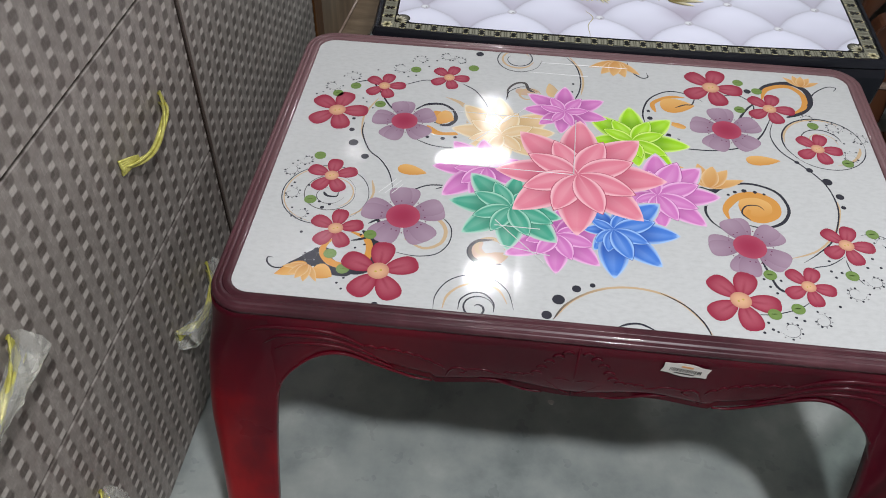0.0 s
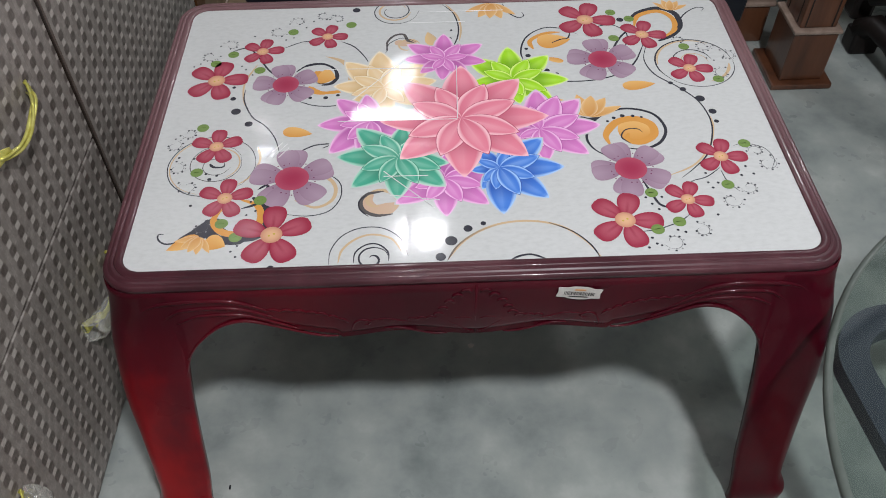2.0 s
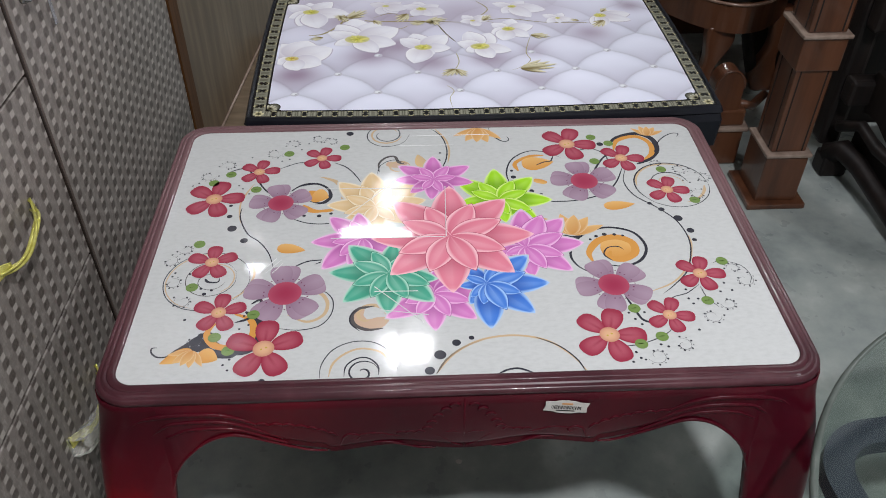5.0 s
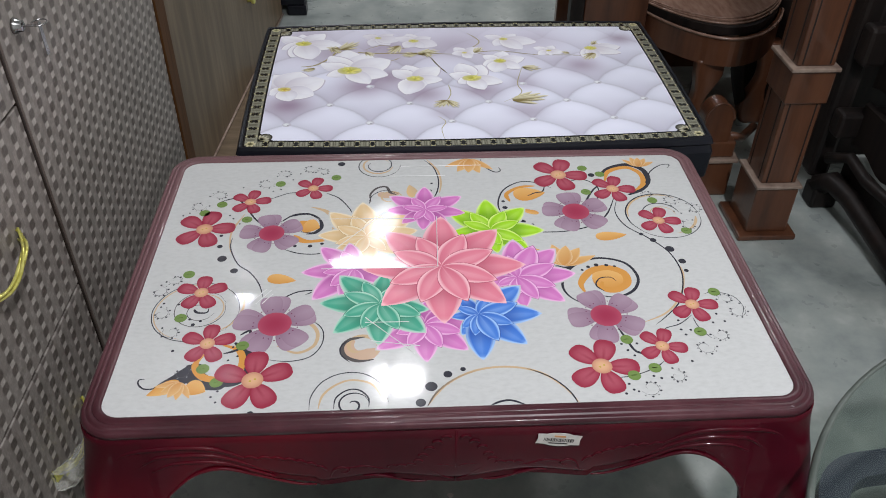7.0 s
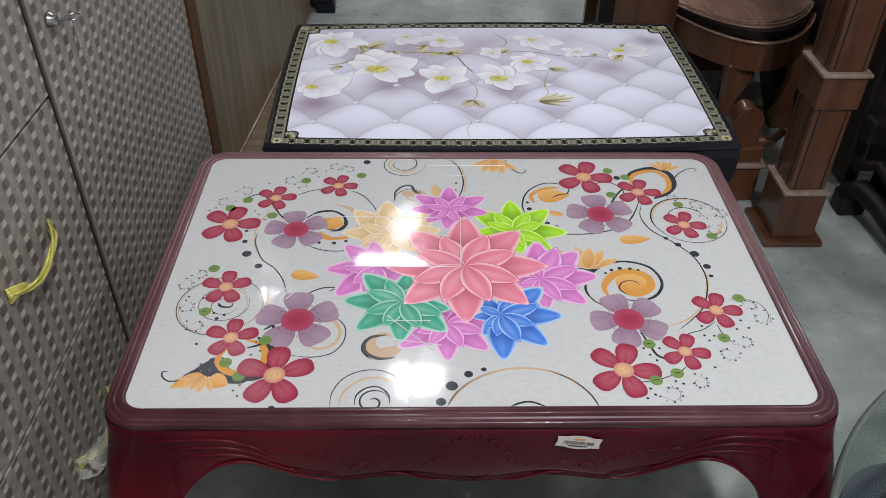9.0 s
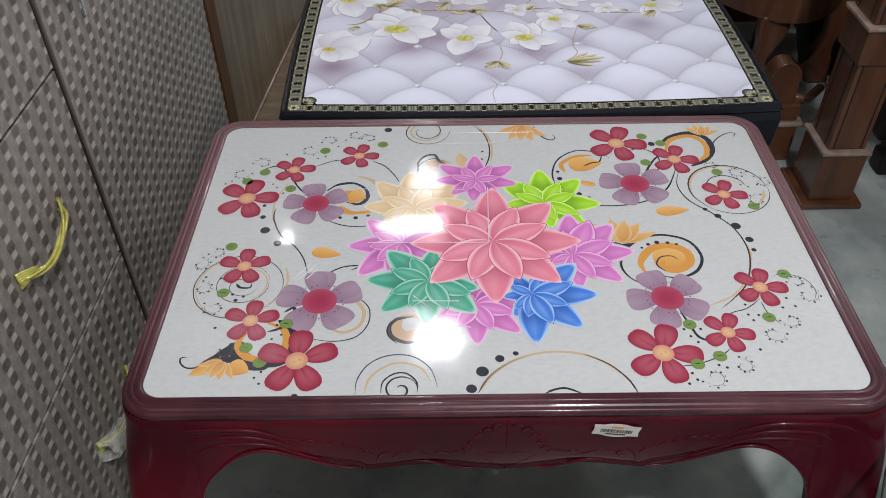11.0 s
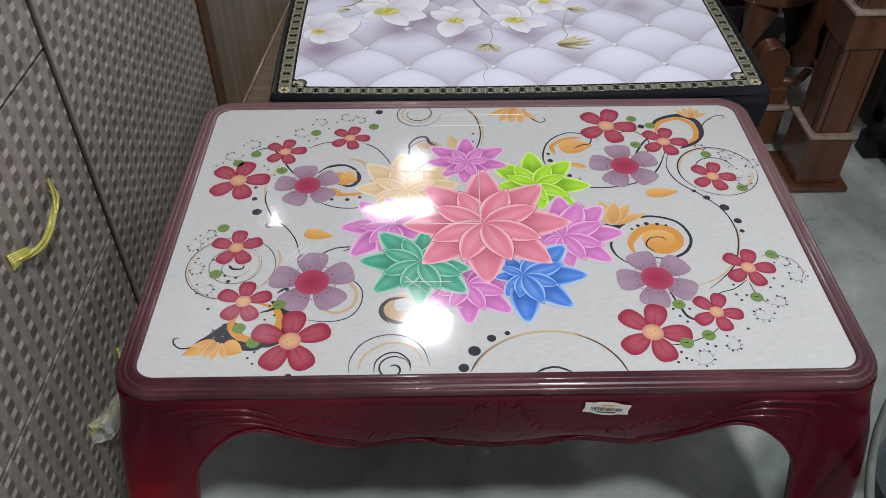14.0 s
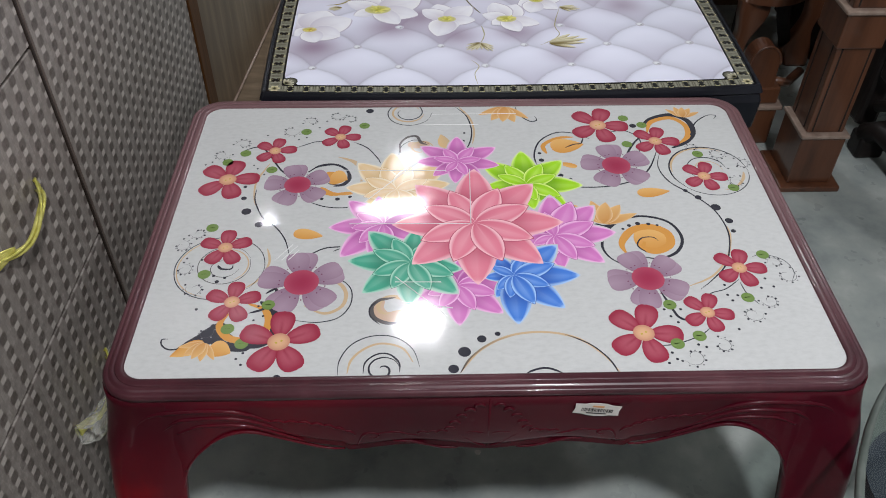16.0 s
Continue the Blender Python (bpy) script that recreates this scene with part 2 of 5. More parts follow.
def glass_material():
    """Thin clear glass: it tints what passes and shines at a slant."""
    m = bpy.data.materials.new("green_glass")
    m.use_nodes = True
    n, l = m.node_tree.nodes, m.node_tree.links
    n.remove(n["Principled BSDF"])
    clear, gloss, blend, slant = n.new("ShaderNodeBsdfTransparent"), n.new("ShaderNodeBsdfGlossy"), n.new("ShaderNodeMixShader"), n.new("ShaderNodeLayerWeight")
    clear.inputs["Color"].default_value = (0.80, 0.835, 0.815, 1)
    gloss.inputs["Roughness"].default_value = 0.02
    sheen = math_node(n, l, "ADD", 0.03, math_node(n, l, "MULTIPLY", math_node(n, l, "POWER", slant.outputs["Facing"], 4.0), 0.5))
    l.new(sheen, blend.inputs[0])
    l.new(clear.outputs[0], blend.inputs[1])
    l.new(gloss.outputs[0], blend.inputs[2])
    l.new(blend.outputs[0], n["Material Output"].inputs["Surface"])
    return m


M_GLASS = glass_material()
# opaque colour that stands in for light bent inside the glass edge
M_GLASS_EDGE = mottled("refraction_tone_edge", [(0.3, (0.085, 0.105, 0.092)), (0.7, (0.125, 0.145, 0.130))], 30.0, 0.35, coat=0.08, spec=0.3)


def wrap_material():
    m = material("clear_wrap", (0.93, 0.93, 0.86), 0.18)
    b = nodes_of(m)[2]
    b.inputs["Transmission Weight"].default_value = 0.8
    b.inputs["IOR"].default_value = 1.2
    return m


M_WRAP = wrap_material()
# white put in for the light that the film's creases catch
M_FILM = material("film_glint_white", (0.95, 0.95, 0.95), 0.30, coat=0.4)
nodes_of(M_FILM)[2].inputs["Alpha"].default_value = 0.8


# ---- mesh tools ----
def mesh_from(name, verts, faces, mat, smooth=False):
    me = bpy.data.meshes.new(name)
    me.from_pydata([tuple(v) for v in verts], [], faces)
    me.materials.append(mat)
    if smooth:
        me.polygons.foreach_set("use_smooth", [True] * len(me.polygons))
    me.update()
    return me


def part(name, bm, mat, parent=None, label="", smooth=False):
    """Links a bmesh as one mesh object, under a thing or a part."""
    me = bpy.data.meshes.new(name)
    bmesh.ops.recalc_face_normals(bm, faces=bm.faces)
    bm.to_mesh(me)
    bm.free()
    me.materials.append(mat)
    if smooth:
        me.polygons.foreach_set("use_smooth", [True] * len(me.polygons))
    ob = new(name, me)
    if parent:
        ob.parent = parent
    if label:
        tagged(ob, label)
    return ob


def thing(name, label, category, group="", place=(0, 0, 0), turn=0):
    ob = new(name)
    ob.empty_display_size = 0.05
    ob.matrix_basis = pose(*place, 0, 0, turn)
    return tagged(ob, label, category, group)


def box(x0, x1, y0, y1, z0, z1, bevel=0.0, bm=None, segments=2):
    own = bmesh.new()
    bmesh.ops.create_cube(own, size=1.0)
    for v in own.verts:
        v.co = Vector(((x0 + x1) / 2 + v.co.x * (x1 - x0), (y0 + y1) / 2 + v.co.y * (y1 - y0), (z0 + z1) / 2 + v.co.z * (z1 - z0)))
    if bevel:
        bmesh.ops.bevel(own, geom=list(own.edges), offset=bevel, segments=segments, profile=0.5, affect="EDGES")
    if bm is None:
        return own
    tmp = bpy.data.meshes.new("tmp")
    own.to_mesh(tmp)
    own.free()
    bm.from_mesh(tmp)
    bpy.data.meshes.remove(tmp)
    return bm


def loft(rings, closed=True, caps=True, bm=None):
    bm = bm or bmesh.new()
    made = [[bm.verts.new(p) for p in ring] for ring in rings]
    k = len(rings[0])
    for a, b in zip(made, made[1:]):
        for i in range(k if closed else k - 1):
            j = (i + 1) % k
            bm.faces.new((a[i], a[j], b[j], b[i]))
    if caps and closed:
        bm.faces.new(list(reversed(made[0])))
        bm.faces.new(made[-1])
    return bm


def tube(points, radius, sides=8, bm=None, flat=1.0):
    """A round bar along points; radius is a number or a function of 0..1."""
    pts = [Vector(p) for p in points]
    rings = []
    for i, p in enumerate(pts):
        d = (pts[min(i + 1, len(pts) - 1)] - pts[max(i - 1, 0)]).normalized()
        side = d.cross(Vector((0, 0, 1)))
        side = side.normalized() if side.length > 1e-4 else Vector((1, 0, 0))
        up = side.cross(d)
        r = radius(i / (len(pts) - 1)) if callable(radius) else radius
        rings.append([p + r * (math.cos(a) * side + flat * math.sin(a) * up) for a in (2 * math.pi * k / sides for k in range(sides))])
    return loft(rings, bm=bm)


def rounded_rect(hx, hy, r, steps=7, cx=0.0, cy=0.0):
    out = []
    for sx, sy, a0 in ((1, 1, 0), (-1, 1, 90), (-1, -1, 180), (1, -1, 270)):
        for i in range(steps + 1):
            a = radians(a0 + 90 * i / steps)
            out.append((cx + sx * (hx - r) + r * math.cos(a), cy + sy * (hy - r) + r * math.sin(a)))
    return out


def ring_at(outline, z):
    return [(x, y, z) for x, y in outline]


# ---- the room ----
def structure(name, bm, mat, label, smooth=False):
    return tagged(part(name, bm, mat, None, label, smooth), kind="structure", category=name.split("_")[0])


structure("floor", box(-3.2, 4.2, -3.2, 6.2, -0.12, 0.0), M_FLOOR, "grey polished concrete floor with cloudy mottling")
structure("ceiling", box(-3.2, 4.2, -3.2, 6.2, CEIL, CEIL + 0.12), M_CEIL, "plain white painted ceiling")
# unseen walls, added and paled to bounce light into the shadows
structure("wall_north", box(-3.2, 4.2, 6.2, 6.35, -0.12, CEIL + 0.12), M_WALL, "plain cream plaster wall, unseen, paled to bounce light")
structure("wall_south", box(-3.2, 4.2, -3.35, -3.2, -0.12, CEIL + 0.12), M_WALL, "plain cream plaster wall, unseen, paled to bounce light")
structure("wall_west", box(-3.35, -3.2, -3.35, 6.35, -0.12, CEIL + 0.12), M_WALL, "plain cream plaster wall, unseen, paled to bounce light")
structure("wall_east", box(4.2, 4.35, -3.35, 6.35, -0.12, CEIL + 0.12), M_WALL, "plain cream plaster wall, unseen, paled to bounce light")

# housings for all lamps, the two added fill ones too
for lx, ly, sx, sy, watts in LAMPS:
    lamp = thing("ceiling_and_fill_lamp", "white flush ceiling lamp, switched on; two are added as fill", "lamp", "ceiling lamps", (lx, ly, CEIL))
    rings = [ring_at(rounded_rect(sx / 2 + d, sy / 2 + d, min(sx, sy) / 2), z) for d, z in ((0.03, 0.0), (0.03, -0.03), (0.015, -0.04))]
    part("housing", loft(rings), M_LAMP, lamp)

# ---- maroon table with the printed top ----
TOP = 0.482
HX, HY = 0.433, 0.285


def scallop(s):
    """Height of an apron's lower edge, s from -1 to 1 along it."""
    a = abs(s)
    z = 0.368 + 0.012 * (1 - math.cos(a * 14)) * 0.5
    if a > 0.42:
        k = (a - 0.42) / 0.36
        z = 0.376 + 0.032 * math.sin(min(k, 1) * math.pi / 2) ** 1.6
    if a > 0.725:
        k = min((a - 0.725) / 0.198, 1.0)
        z = 0.406 - 0.095 * (1 - math.sqrt(1 - k * k))
    return z


def smooth_step(a, b, t):
    t = min(max((t - a) / (b - a), 0), 1)
    return t * t * (3 - 2 * t)


# moulded leg, from the floor up: height, centre x, centre y, half width
LEG_KEYS = [(0.0, 0.448, 0.345, 0.046), (0.02, 0.448, 0.345, 0.0455), (0.045, 0.442, 0.343, 0.04), (0.07, 0.439, 0.338, 0.0398), (0.11, 0.436, 0.33, 0.0415), (0.2, 0.433, 0.3115, 0.0438), (0.285, 0.4295, 0.294, 0.0475), (0.37, 0.4205, 0.2775, 0.0485), (0.425, 0.414, 0.269, 0.0465), (0.472, 0.412, 0.265, 0.0455)]


def leg_out(z, axis):
    """How far a leg's outer face stands from the table's middle at a height; axis 0: side, 1: front."""
    for (z0, *a), (z1, *b) in zip(LEG_KEYS, LEG_KEYS[1:]):
        if z <= z1:
            w = min(max((z - z0) / (z1 - z0), 0), 1)
            return (a[axis] + a[2]) * (1 - w) + (b[axis] + b[2]) * w
    return LEG_KEYS[-1][1 + axis] + LEG_KEYS[-1][3]


def skirt_out(s, z, axis):
    """How far the skirt's face stands out; it swells into the legs at its ends."""
    plain = (0.455, 0.308)[axis] + 0.004 * math.cos(s * math.pi / 2)
    w = smooth_step(0.66, 0.89, abs(s))
    return plain * (1 - w) + (leg_out(z, axis) + 0.0007 - 0.0030 * smooth_step(0.88, 1.0, abs(s))) * w


def apron(length, axis):
    """A moulded skirt board along x that faces -y, from one leg to the other."""
    cols = []
    N = 120
    for i in range(N + 1):
        s = -1 + 2 * i / N
        x = s * length / 2
        zb = scallop(s)
        w = 1 - smooth_step(0.70, 0.9, abs(s))
        face = [(0.0, 0.4715), (-0.0008 * w, 0.455), (0.0, 0.440), (0.0, 0.425 if zb < 0.405 else 0.428), (0.001 * w, max(zb + 0.017, 0.38) if zb > 0.36 else 0.38), (0.0, zb + 0.012), (-0.002 * w, zb + 0.009), (0.0012 * w, zb + 0.004), (-0.003, zb)]
        prof = [(0.010 - skirt_out(s, 0.466, axis), 0.4726)] + [(-skirt_out(s, z, axis) - d, z) for d, z in face]
        back = 0.012 - skirt_out(s, zb, axis)
        prof += [(back, zb + 0.002), (0.012 - skirt_out(s, 0.44, axis), 0.44), (0.012 - skirt_out(s, 0.466, axis), 0.4724)]
        cols.append([(x, y, z) for y, z in prof])
    return loft(cols, closed=True, caps=True)


def table_leg(mat, parent, sx, sy, profile):
    """A curved moulded leg; profile: z, centre x, centre y, half size."""
    rings = []
    for z, cx, cy, h in profile:
        r, t = h * (0.45 + 0.45 * smooth_step(0.39, 0.465, z)), 0.013
        bend = [(cx + h - r + r * math.sin(a), cy + h - r + r * math.cos(a)) for a in (math.pi / 2 * k / 6 for k in range(7))]
        shell = [(cx - h, cy + h - 0.003), (cx - h + 0.003, cy + h), (cx - h + 0.006, cy + h)] + bend + [(cx + h, cy - h + 0.008), (cx + h, cy - h + 0.004), (cx + h - 0.004, cy - h), (cx + h - t, cy - h), (cx + h - t, cy + h - t), (cx - h, cy + h - t)]
        rings.append([(sx * x, sy * y, z) for x, y in shell])
    bm = loft(rings)
    return part("leg", bm, mat, parent, smooth=True)


def spline(keys, n):
    """Smooth rows between key rows."""
    out = []
    for i in range(n + 1):
        u = i / n * (len(keys) - 1)
        k = min(int(u), len(keys) - 2)
        w = u - k
        p0, p1, p2, p3 = keys[max(k - 1, 0)], keys[k], keys[k + 1], keys[min(k + 2, len(keys) - 1)]
        out.append(tuple(0.5 * (2 * b + (c - a) * w + (2 * a - 5 * b + 4 * c - d) * w * w + (3 * b - a - 3 * c + d) * w ** 3) for a, b, c, d in zip(p0, p1, p2, p3)))
    return out


def maroon_table():
    t = thing("coffee_table", "maroon moulded plastic coffee table with a flower-printed glossy white top", "table")
    rim_profile = [(0.0, TOP - 0.004), (0.0, TOP + 0.0016), (0.0015, TOP + 0.0028), (0.0085, TOP + 0.0024), (0.0096, TOP + 0.0014), (0.0108, TOP + 0.0014), (0.0118, TOP + 0.0019), (0.0145, TOP + 0.0014), (0.0156, TOP - 0.0002), (0.0168, TOP - 0.0003), (0.0180, TOP + 0.0002), (0.0208, TOP - 0.0010), (0.0222, TOP - 0.0042), (0.0224, TOP - 0.0090), (0.006, TOP - 0.0090)]
    def rim(profile):
        return loft([ring_at(rounded_rect(HX + d * 1.12, HY + d * 1.16, 0.026 + d, 10), z) for d, z in profile], caps=False)

    part("top_rim", rim(rim_profile[:5] + [(0.0096, TOP - 0.008), (0.0, TOP - 0.008), rim_profile[0]]), M_RIM, t, "maroon rim with a grey sheen painted into its colour", smooth=True)
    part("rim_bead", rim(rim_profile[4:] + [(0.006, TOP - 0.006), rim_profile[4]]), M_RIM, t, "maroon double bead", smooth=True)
    panel = part("top_panel", loft([ring_at(rounded_rect(HX, HY, 0.026, 10), z) for z in (TOP - 0.02, TOP)]), M_PANEL, t, "glossy white panel printed with flowers and scrolls")
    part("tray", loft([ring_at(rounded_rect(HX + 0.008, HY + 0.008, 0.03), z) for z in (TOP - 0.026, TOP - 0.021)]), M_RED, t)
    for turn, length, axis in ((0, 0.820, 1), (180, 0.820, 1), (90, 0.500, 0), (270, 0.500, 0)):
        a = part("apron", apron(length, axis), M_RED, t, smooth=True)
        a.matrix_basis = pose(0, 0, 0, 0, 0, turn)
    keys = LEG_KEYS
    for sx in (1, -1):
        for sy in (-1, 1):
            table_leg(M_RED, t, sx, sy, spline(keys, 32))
    return t, panel


red_table, red_panel = maroon_table()

# ---- black table with the bowed top ----
BT_C, BT_HX, BT_HY, BT_TOP = (0.079, 0.601), 0.437, 0.268, 0.484


def bowed(hx, hy, bow, r, cut=0.0, n=18):
    """Outline of a rectangle with outward-bowed sides and rounded corners."""
    base = []
    for (ax, ay), (bx, by) in (((hx, -hy), (hx, hy)), ((hx, hy), (-hx, hy)), ((-hx, hy), (-hx, -hy)), ((-hx, -hy), (hx, -hy))):
        d = Vector((bx - ax, by - ay))
        nrm = Vector((d.y, -d.x)).normalized()
        for i in range(n):
            w = i / (n - 1)
            trim = r / d.length
            w = trim + (1 - 2 * trim) * w
            p = Vector((ax, ay)) + d * w + nrm * bow * (0.35 if abs(d.x) < 1e-6 else 1.0) * 4 * w * (1 - w)
            base.append((p.x, p.y))
    return base


def black_table():
    t = thing("coffee_table", "black plastic coffee table with a magnolia-printed glossy top", "table", "", (*BT_C, 0), 0.75)
    prof = [(-0.0075, BT_TOP - 0.006), (-0.0075, BT_TOP), (-0.003, BT_TOP + 0.001), (0.0, BT_TOP - 0.004), (0.003, BT_TOP - 0.012), (0.0, BT_TOP - 0.016), (0.004, BT_TOP - 0.03), (0.002, BT_TOP - 0.085), (-0.006, BT_TOP - 0.09), (-0.010, BT_TOP - 0.085), (-0.012, BT_TOP - 0.02)]
    rings = [ring_at(bowed(BT_HX + d, BT_HY + d, 0.013, 0.004), z) for d, z in prof]
    rings.append(rings[0])
    part("top_rim", loft(rings, caps=False), M_BLACK, t)
    panel = part("top_panel", loft([ring_at(bowed(BT_HX - 0.0075, BT_HY - 0.0075, 0.013, 0.004), z) for z in (BT_TOP - 0.012, BT_TOP - 0.002)]), M_BLACK, t, "glossy black panel with a gold chain border")
    keys = [(0.0, 0.40, 0.235, 0.034), (0.04, 0.395, 0.23, 0.027), (0.2, 0.385, 0.222, 0.028), (0.36, 0.385, 0.222, 0.036), (0.46, 0.387, 0.224, 0.038)]
    for sx in (1, -1):
        for sy in (-1, 1):
            table_leg(M_BLACK, t, sx, sy, spline(keys, 20))
    return t, panel


blk_table, blk_panel = black_table()

# ---- wardrobe with the woven laminate ----
FACE = -0.5885


def handle_mesh(parent, y, z, length=0.134):
    """A twisted gilt bow handle, lying along y."""
    n = 26
    body = bmesh.new()
    for k in range(3):
        pts = []
        for i in range(n + 1):
            u = i / n
            s = u - 0.5
            out = 0.023 * (1 - (2 * s) ** 2) ** 0.8 + 0.004
            tw = 2 * math.pi * (k / 3) + 5.0 * u
            rr = 0.0026 + 0.0020 * abs(2 * s) ** 2
            pts.append((out + rr * math.cos(tw), s * length, 0.007 * math.sin(2 * math.pi * s) + rr * math.sin(tw)))
        tube(pts, lambda u: 0.0028 - 0.0010 * abs(2 * u - 1), 8, body)
    for s, fan in ((-1, 0.0027), (1, 0.0044)):
        for k in range(-3, 4):
            rib = [(0.016 - 0.011 * u - 0.001 * abs(k) * u, s * (length / 2 - 0.020 + 0.026 * u), k * (0.0009 + fan * u ** 0.8)) for u in (i / 6 for i in range(7))]
            tube(rib, lambda u: 0.0013 + 0.0008 * u, 6, body)
        lip = [(0.005 - 0.003 * abs(k) / 3, s * (length / 2 + 0.006 - 0.0012 * k * k / 3), k * (fan + 0.0009)) for k in (-3, -2, -1, 0, 1, 2, 3)]
        tube(lip, lambda u: 0.0022, 6, body)
    ob = part("handle", body, M_GOLD, parent, "twisted yellow gilt bow handle", smooth=True)
    ob.location = (0.0, y - 0.001, z)
    return ob


def wardrobe():
    w = thing("wardrobe", "grey-brown woven-pattern laminate wardrobe with doors and drawers", "wardrobe", "", (FACE, 0, 0), 0)
    w.matrix_basis = pose(FACE, 0, 0, 0, 0, -0.9)
    y0, y1, zt = -1.35, 0.758, 1.95
    part("carcass", box(-0.52, -0.020, y0, y1, 0.0, zt, 0.002), M_TRIM, w)
    gap = 0.0018
    fronts = [("drawer", y0, 0.088, 0.012, 0.382), ("drawer", y0, 0.088, 0.386, 0.706), ("door", y0, 0.088, 0.710, zt), ("door", 0.0985, y1, 0.012, zt)]
    made = []
    for name, a, b, lo, hi in fronts:
        made.append(part(name, box(-0.019, 0.0, a + gap, b - gap, lo, hi, 0.0012, segments=1), M_WEAVE, w))
    part("edge_strip", box(-0.018, 0.0010, 0.0880, 0.0925, 0.0, zt, 0.0008, segments=1), M_STRIP, w, "dark brown edge strip")
    part("edge_lip", box(-0.018, 0.0020, 0.0927, 0.0975, 0.0, zt, 0.0015, segments=2), M_LIP, w, "dull brown rounded edge lip")
    part("side_trim", box(-0.52, 0.004, y1 + 0.001, y1 + 0.064, 0.0, zt, 0.002), M_TRIM, w, "dark brown wooden side edge")
    for d, y, z in ((1, -0.096, 0.562), (1, -0.520, 0.562), (0, -0.099, 0.222), (0, -0.520, 0.235)):
        handle_mesh(made[d], y, z)
    return w, made


wardrobe_ob, wardrobe_fronts = wardrobe()

# ---- walnut cabinet beyond it ----
cab = thing("cabinet", "walnut wood-grain laminate cabinet standing beside the wardrobe", "cabinet", "", (-0.612, 0.836, 0), -5.1)
part("body", box(-0.55, 0.0, 0.0, 1.25, 0.013, 1.38, 0.003), M_BOARD, cab)
part("plinth", box(-0.55, 0.080, 0.0, 0.80, 0.0, 0.0125, 0.002), M_BOARD, cab, "low brown plinth board")
part("bead", tube([(0.003, 0.002, 0.017), (0.003, 1.248, 0.017)], 0.0035, 8), M_PALE, cab, "pale bead above the plinth", smooth=True)
part("knob", loft([[(x, 0.80 + r * math.cos(a), 0.247 + r * math.sin(a)) for a in (2 * math.pi * k / 18 for k in range(18))] for x, r in ((0.0, 0.008), (0.010, 0.006), (0.014, 0.012), (0.022, 0.012), (0.025, 0.007))]), M_GOLD, cab, "small brass knob", smooth=True)

# ---- mahogany post ----
def post_block(hx, hy, z0, z1, bev=0.004):
    return box(-hx, hx, -hy, hy, z0, z1, bev)


post = thing("wooden_post", "mahogany newel-like furniture post with stepped base and cap bands", "post", "", (0.855, 0.715, 0))
part("base_plate", post_block(0.074, 0.078, 0.0, 0.016), M_MAHOG, post)
part("base_block", post_block(0.052, 0.060, 0.016, 0.146), M_MAHOG, post)
part("base_cap", post_block(0.057, 0.065, 0.146, 0.156, 0.003), M_PALE, post)
part("shaft", post_block(0.043, 0.051, 0.156, 0.375), M_MAHOG, post)
part("upper_block", post_block(0.050, 0.058, 0.375, 0.455), M_MAHOG, post)
part("upper_cap", post_block(0.056, 0.064, 0.455, 0.465, 0.003), M_PALE, post)
part("upper_shaft", post_block(0.043, 0.051, 0.465, 0.95), M_MAHOG, post)
# no grooves are cut: black strips imitate the shade in them
for x in (-0.031, 0.031):
    for z0, z1 in ((0.160, 0.372), (0.470, 0.94)):
        part("groove", box(x - 0.0016, x + 0.0016, -0.0520, -0.0505, z0, z1), M_SEAM, post, "thin black strip standing in for the shade of a carved line")
        part("side_groove", box(-0.0440, -0.0425, x - 0.0016, x + 0.0016, z0, z1), M_SEAM, post, "thin black strip standing in for the shade of a carved line")

# ---- round glass table ----
gt = thing("glass_table", "round clear glass coffee table on a dark curved base", "table", "", (0.86, -0.60, 0))
part("glass_top", loft([[(r * math.cos(a), r * math.sin(a), z) for a in (2 * math.pi * i / 96 for i in range(96))] for r, z in ((0.483, 0.414), (0.487, 0.416), (0.487, 0.424), (0.483, 0.426))]), M_GLASS, gt, "clear greenish round glass top")
part("glass_edge", loft([[(r * math.cos(a), r * math.sin(a), z) for a in (2 * math.pi * i / 96 for i in range(96))] for r, z in ((0.4875, 0.4130), (0.4905, 0.4150), (0.4918, 0.420), (0.4905, 0.4250), (0.4860, 0.4268), (0.4830, 0.4266), (0.4830, 0.4262), (0.4875, 0.4255), (0.4875, 0.4130))], caps=False), M_GLASS_EDGE, gt, "opaque grey-green ring standing in for light refracted at the glass edge", smooth=True)
frame_rings = []
for inset, z in ((0.0, 0.300), (0.0, 0.327), (0.040, 0.327), (0.040, 0.300), (0.0, 0.300)):
    frame_rings.append([(x, y, z) for x, y in rounded_rect(0.360 - inset, 0.360 - inset, 0.100 - inset, 14)])
ob = part("base_frame", loft(frame_rings, caps=False), M_STEEL, gt, "dark square lower frame with rounded corners")
ob.matrix_basis = pose(0.008, 0.012, 0, 0, 0, 6)
for k in range(4):
    a = radians(90 * k + 6)
    pts = [((0.325 - 0.06 * math.sin(math.pi * u)) * math.cos(a), (0.325 - 0.06 * math.sin(math.pi * u)) * math.sin(a), 0.413 * (1 - u)) for u in [i / 12 for i in range(13)]]
    part("leg", tube(pts, lambda u: 0.016 + 0.006 * abs(2 * u - 1), 10), M_STEEL, gt, smooth=True)

# ---- print on the maroon table's top ----
PEACH, GREY = (0.60, 0.42, 0.30), (0.10, 0.09, 0.09)
CRIMSON, CRIMSON_LIGHT = (0.33, 0.036, 0.070), (0.50, 0.125, 0.17)
DARK, ORANGE, TAN, LEAF, LEAF_DARK = (0.040, 0.040, 0.052), (0.68, 0.32, 0.075), (0.60, 0.44, 0.27), (0.19, 0.29, 0.085), (0.10, 0.20, 0.03)
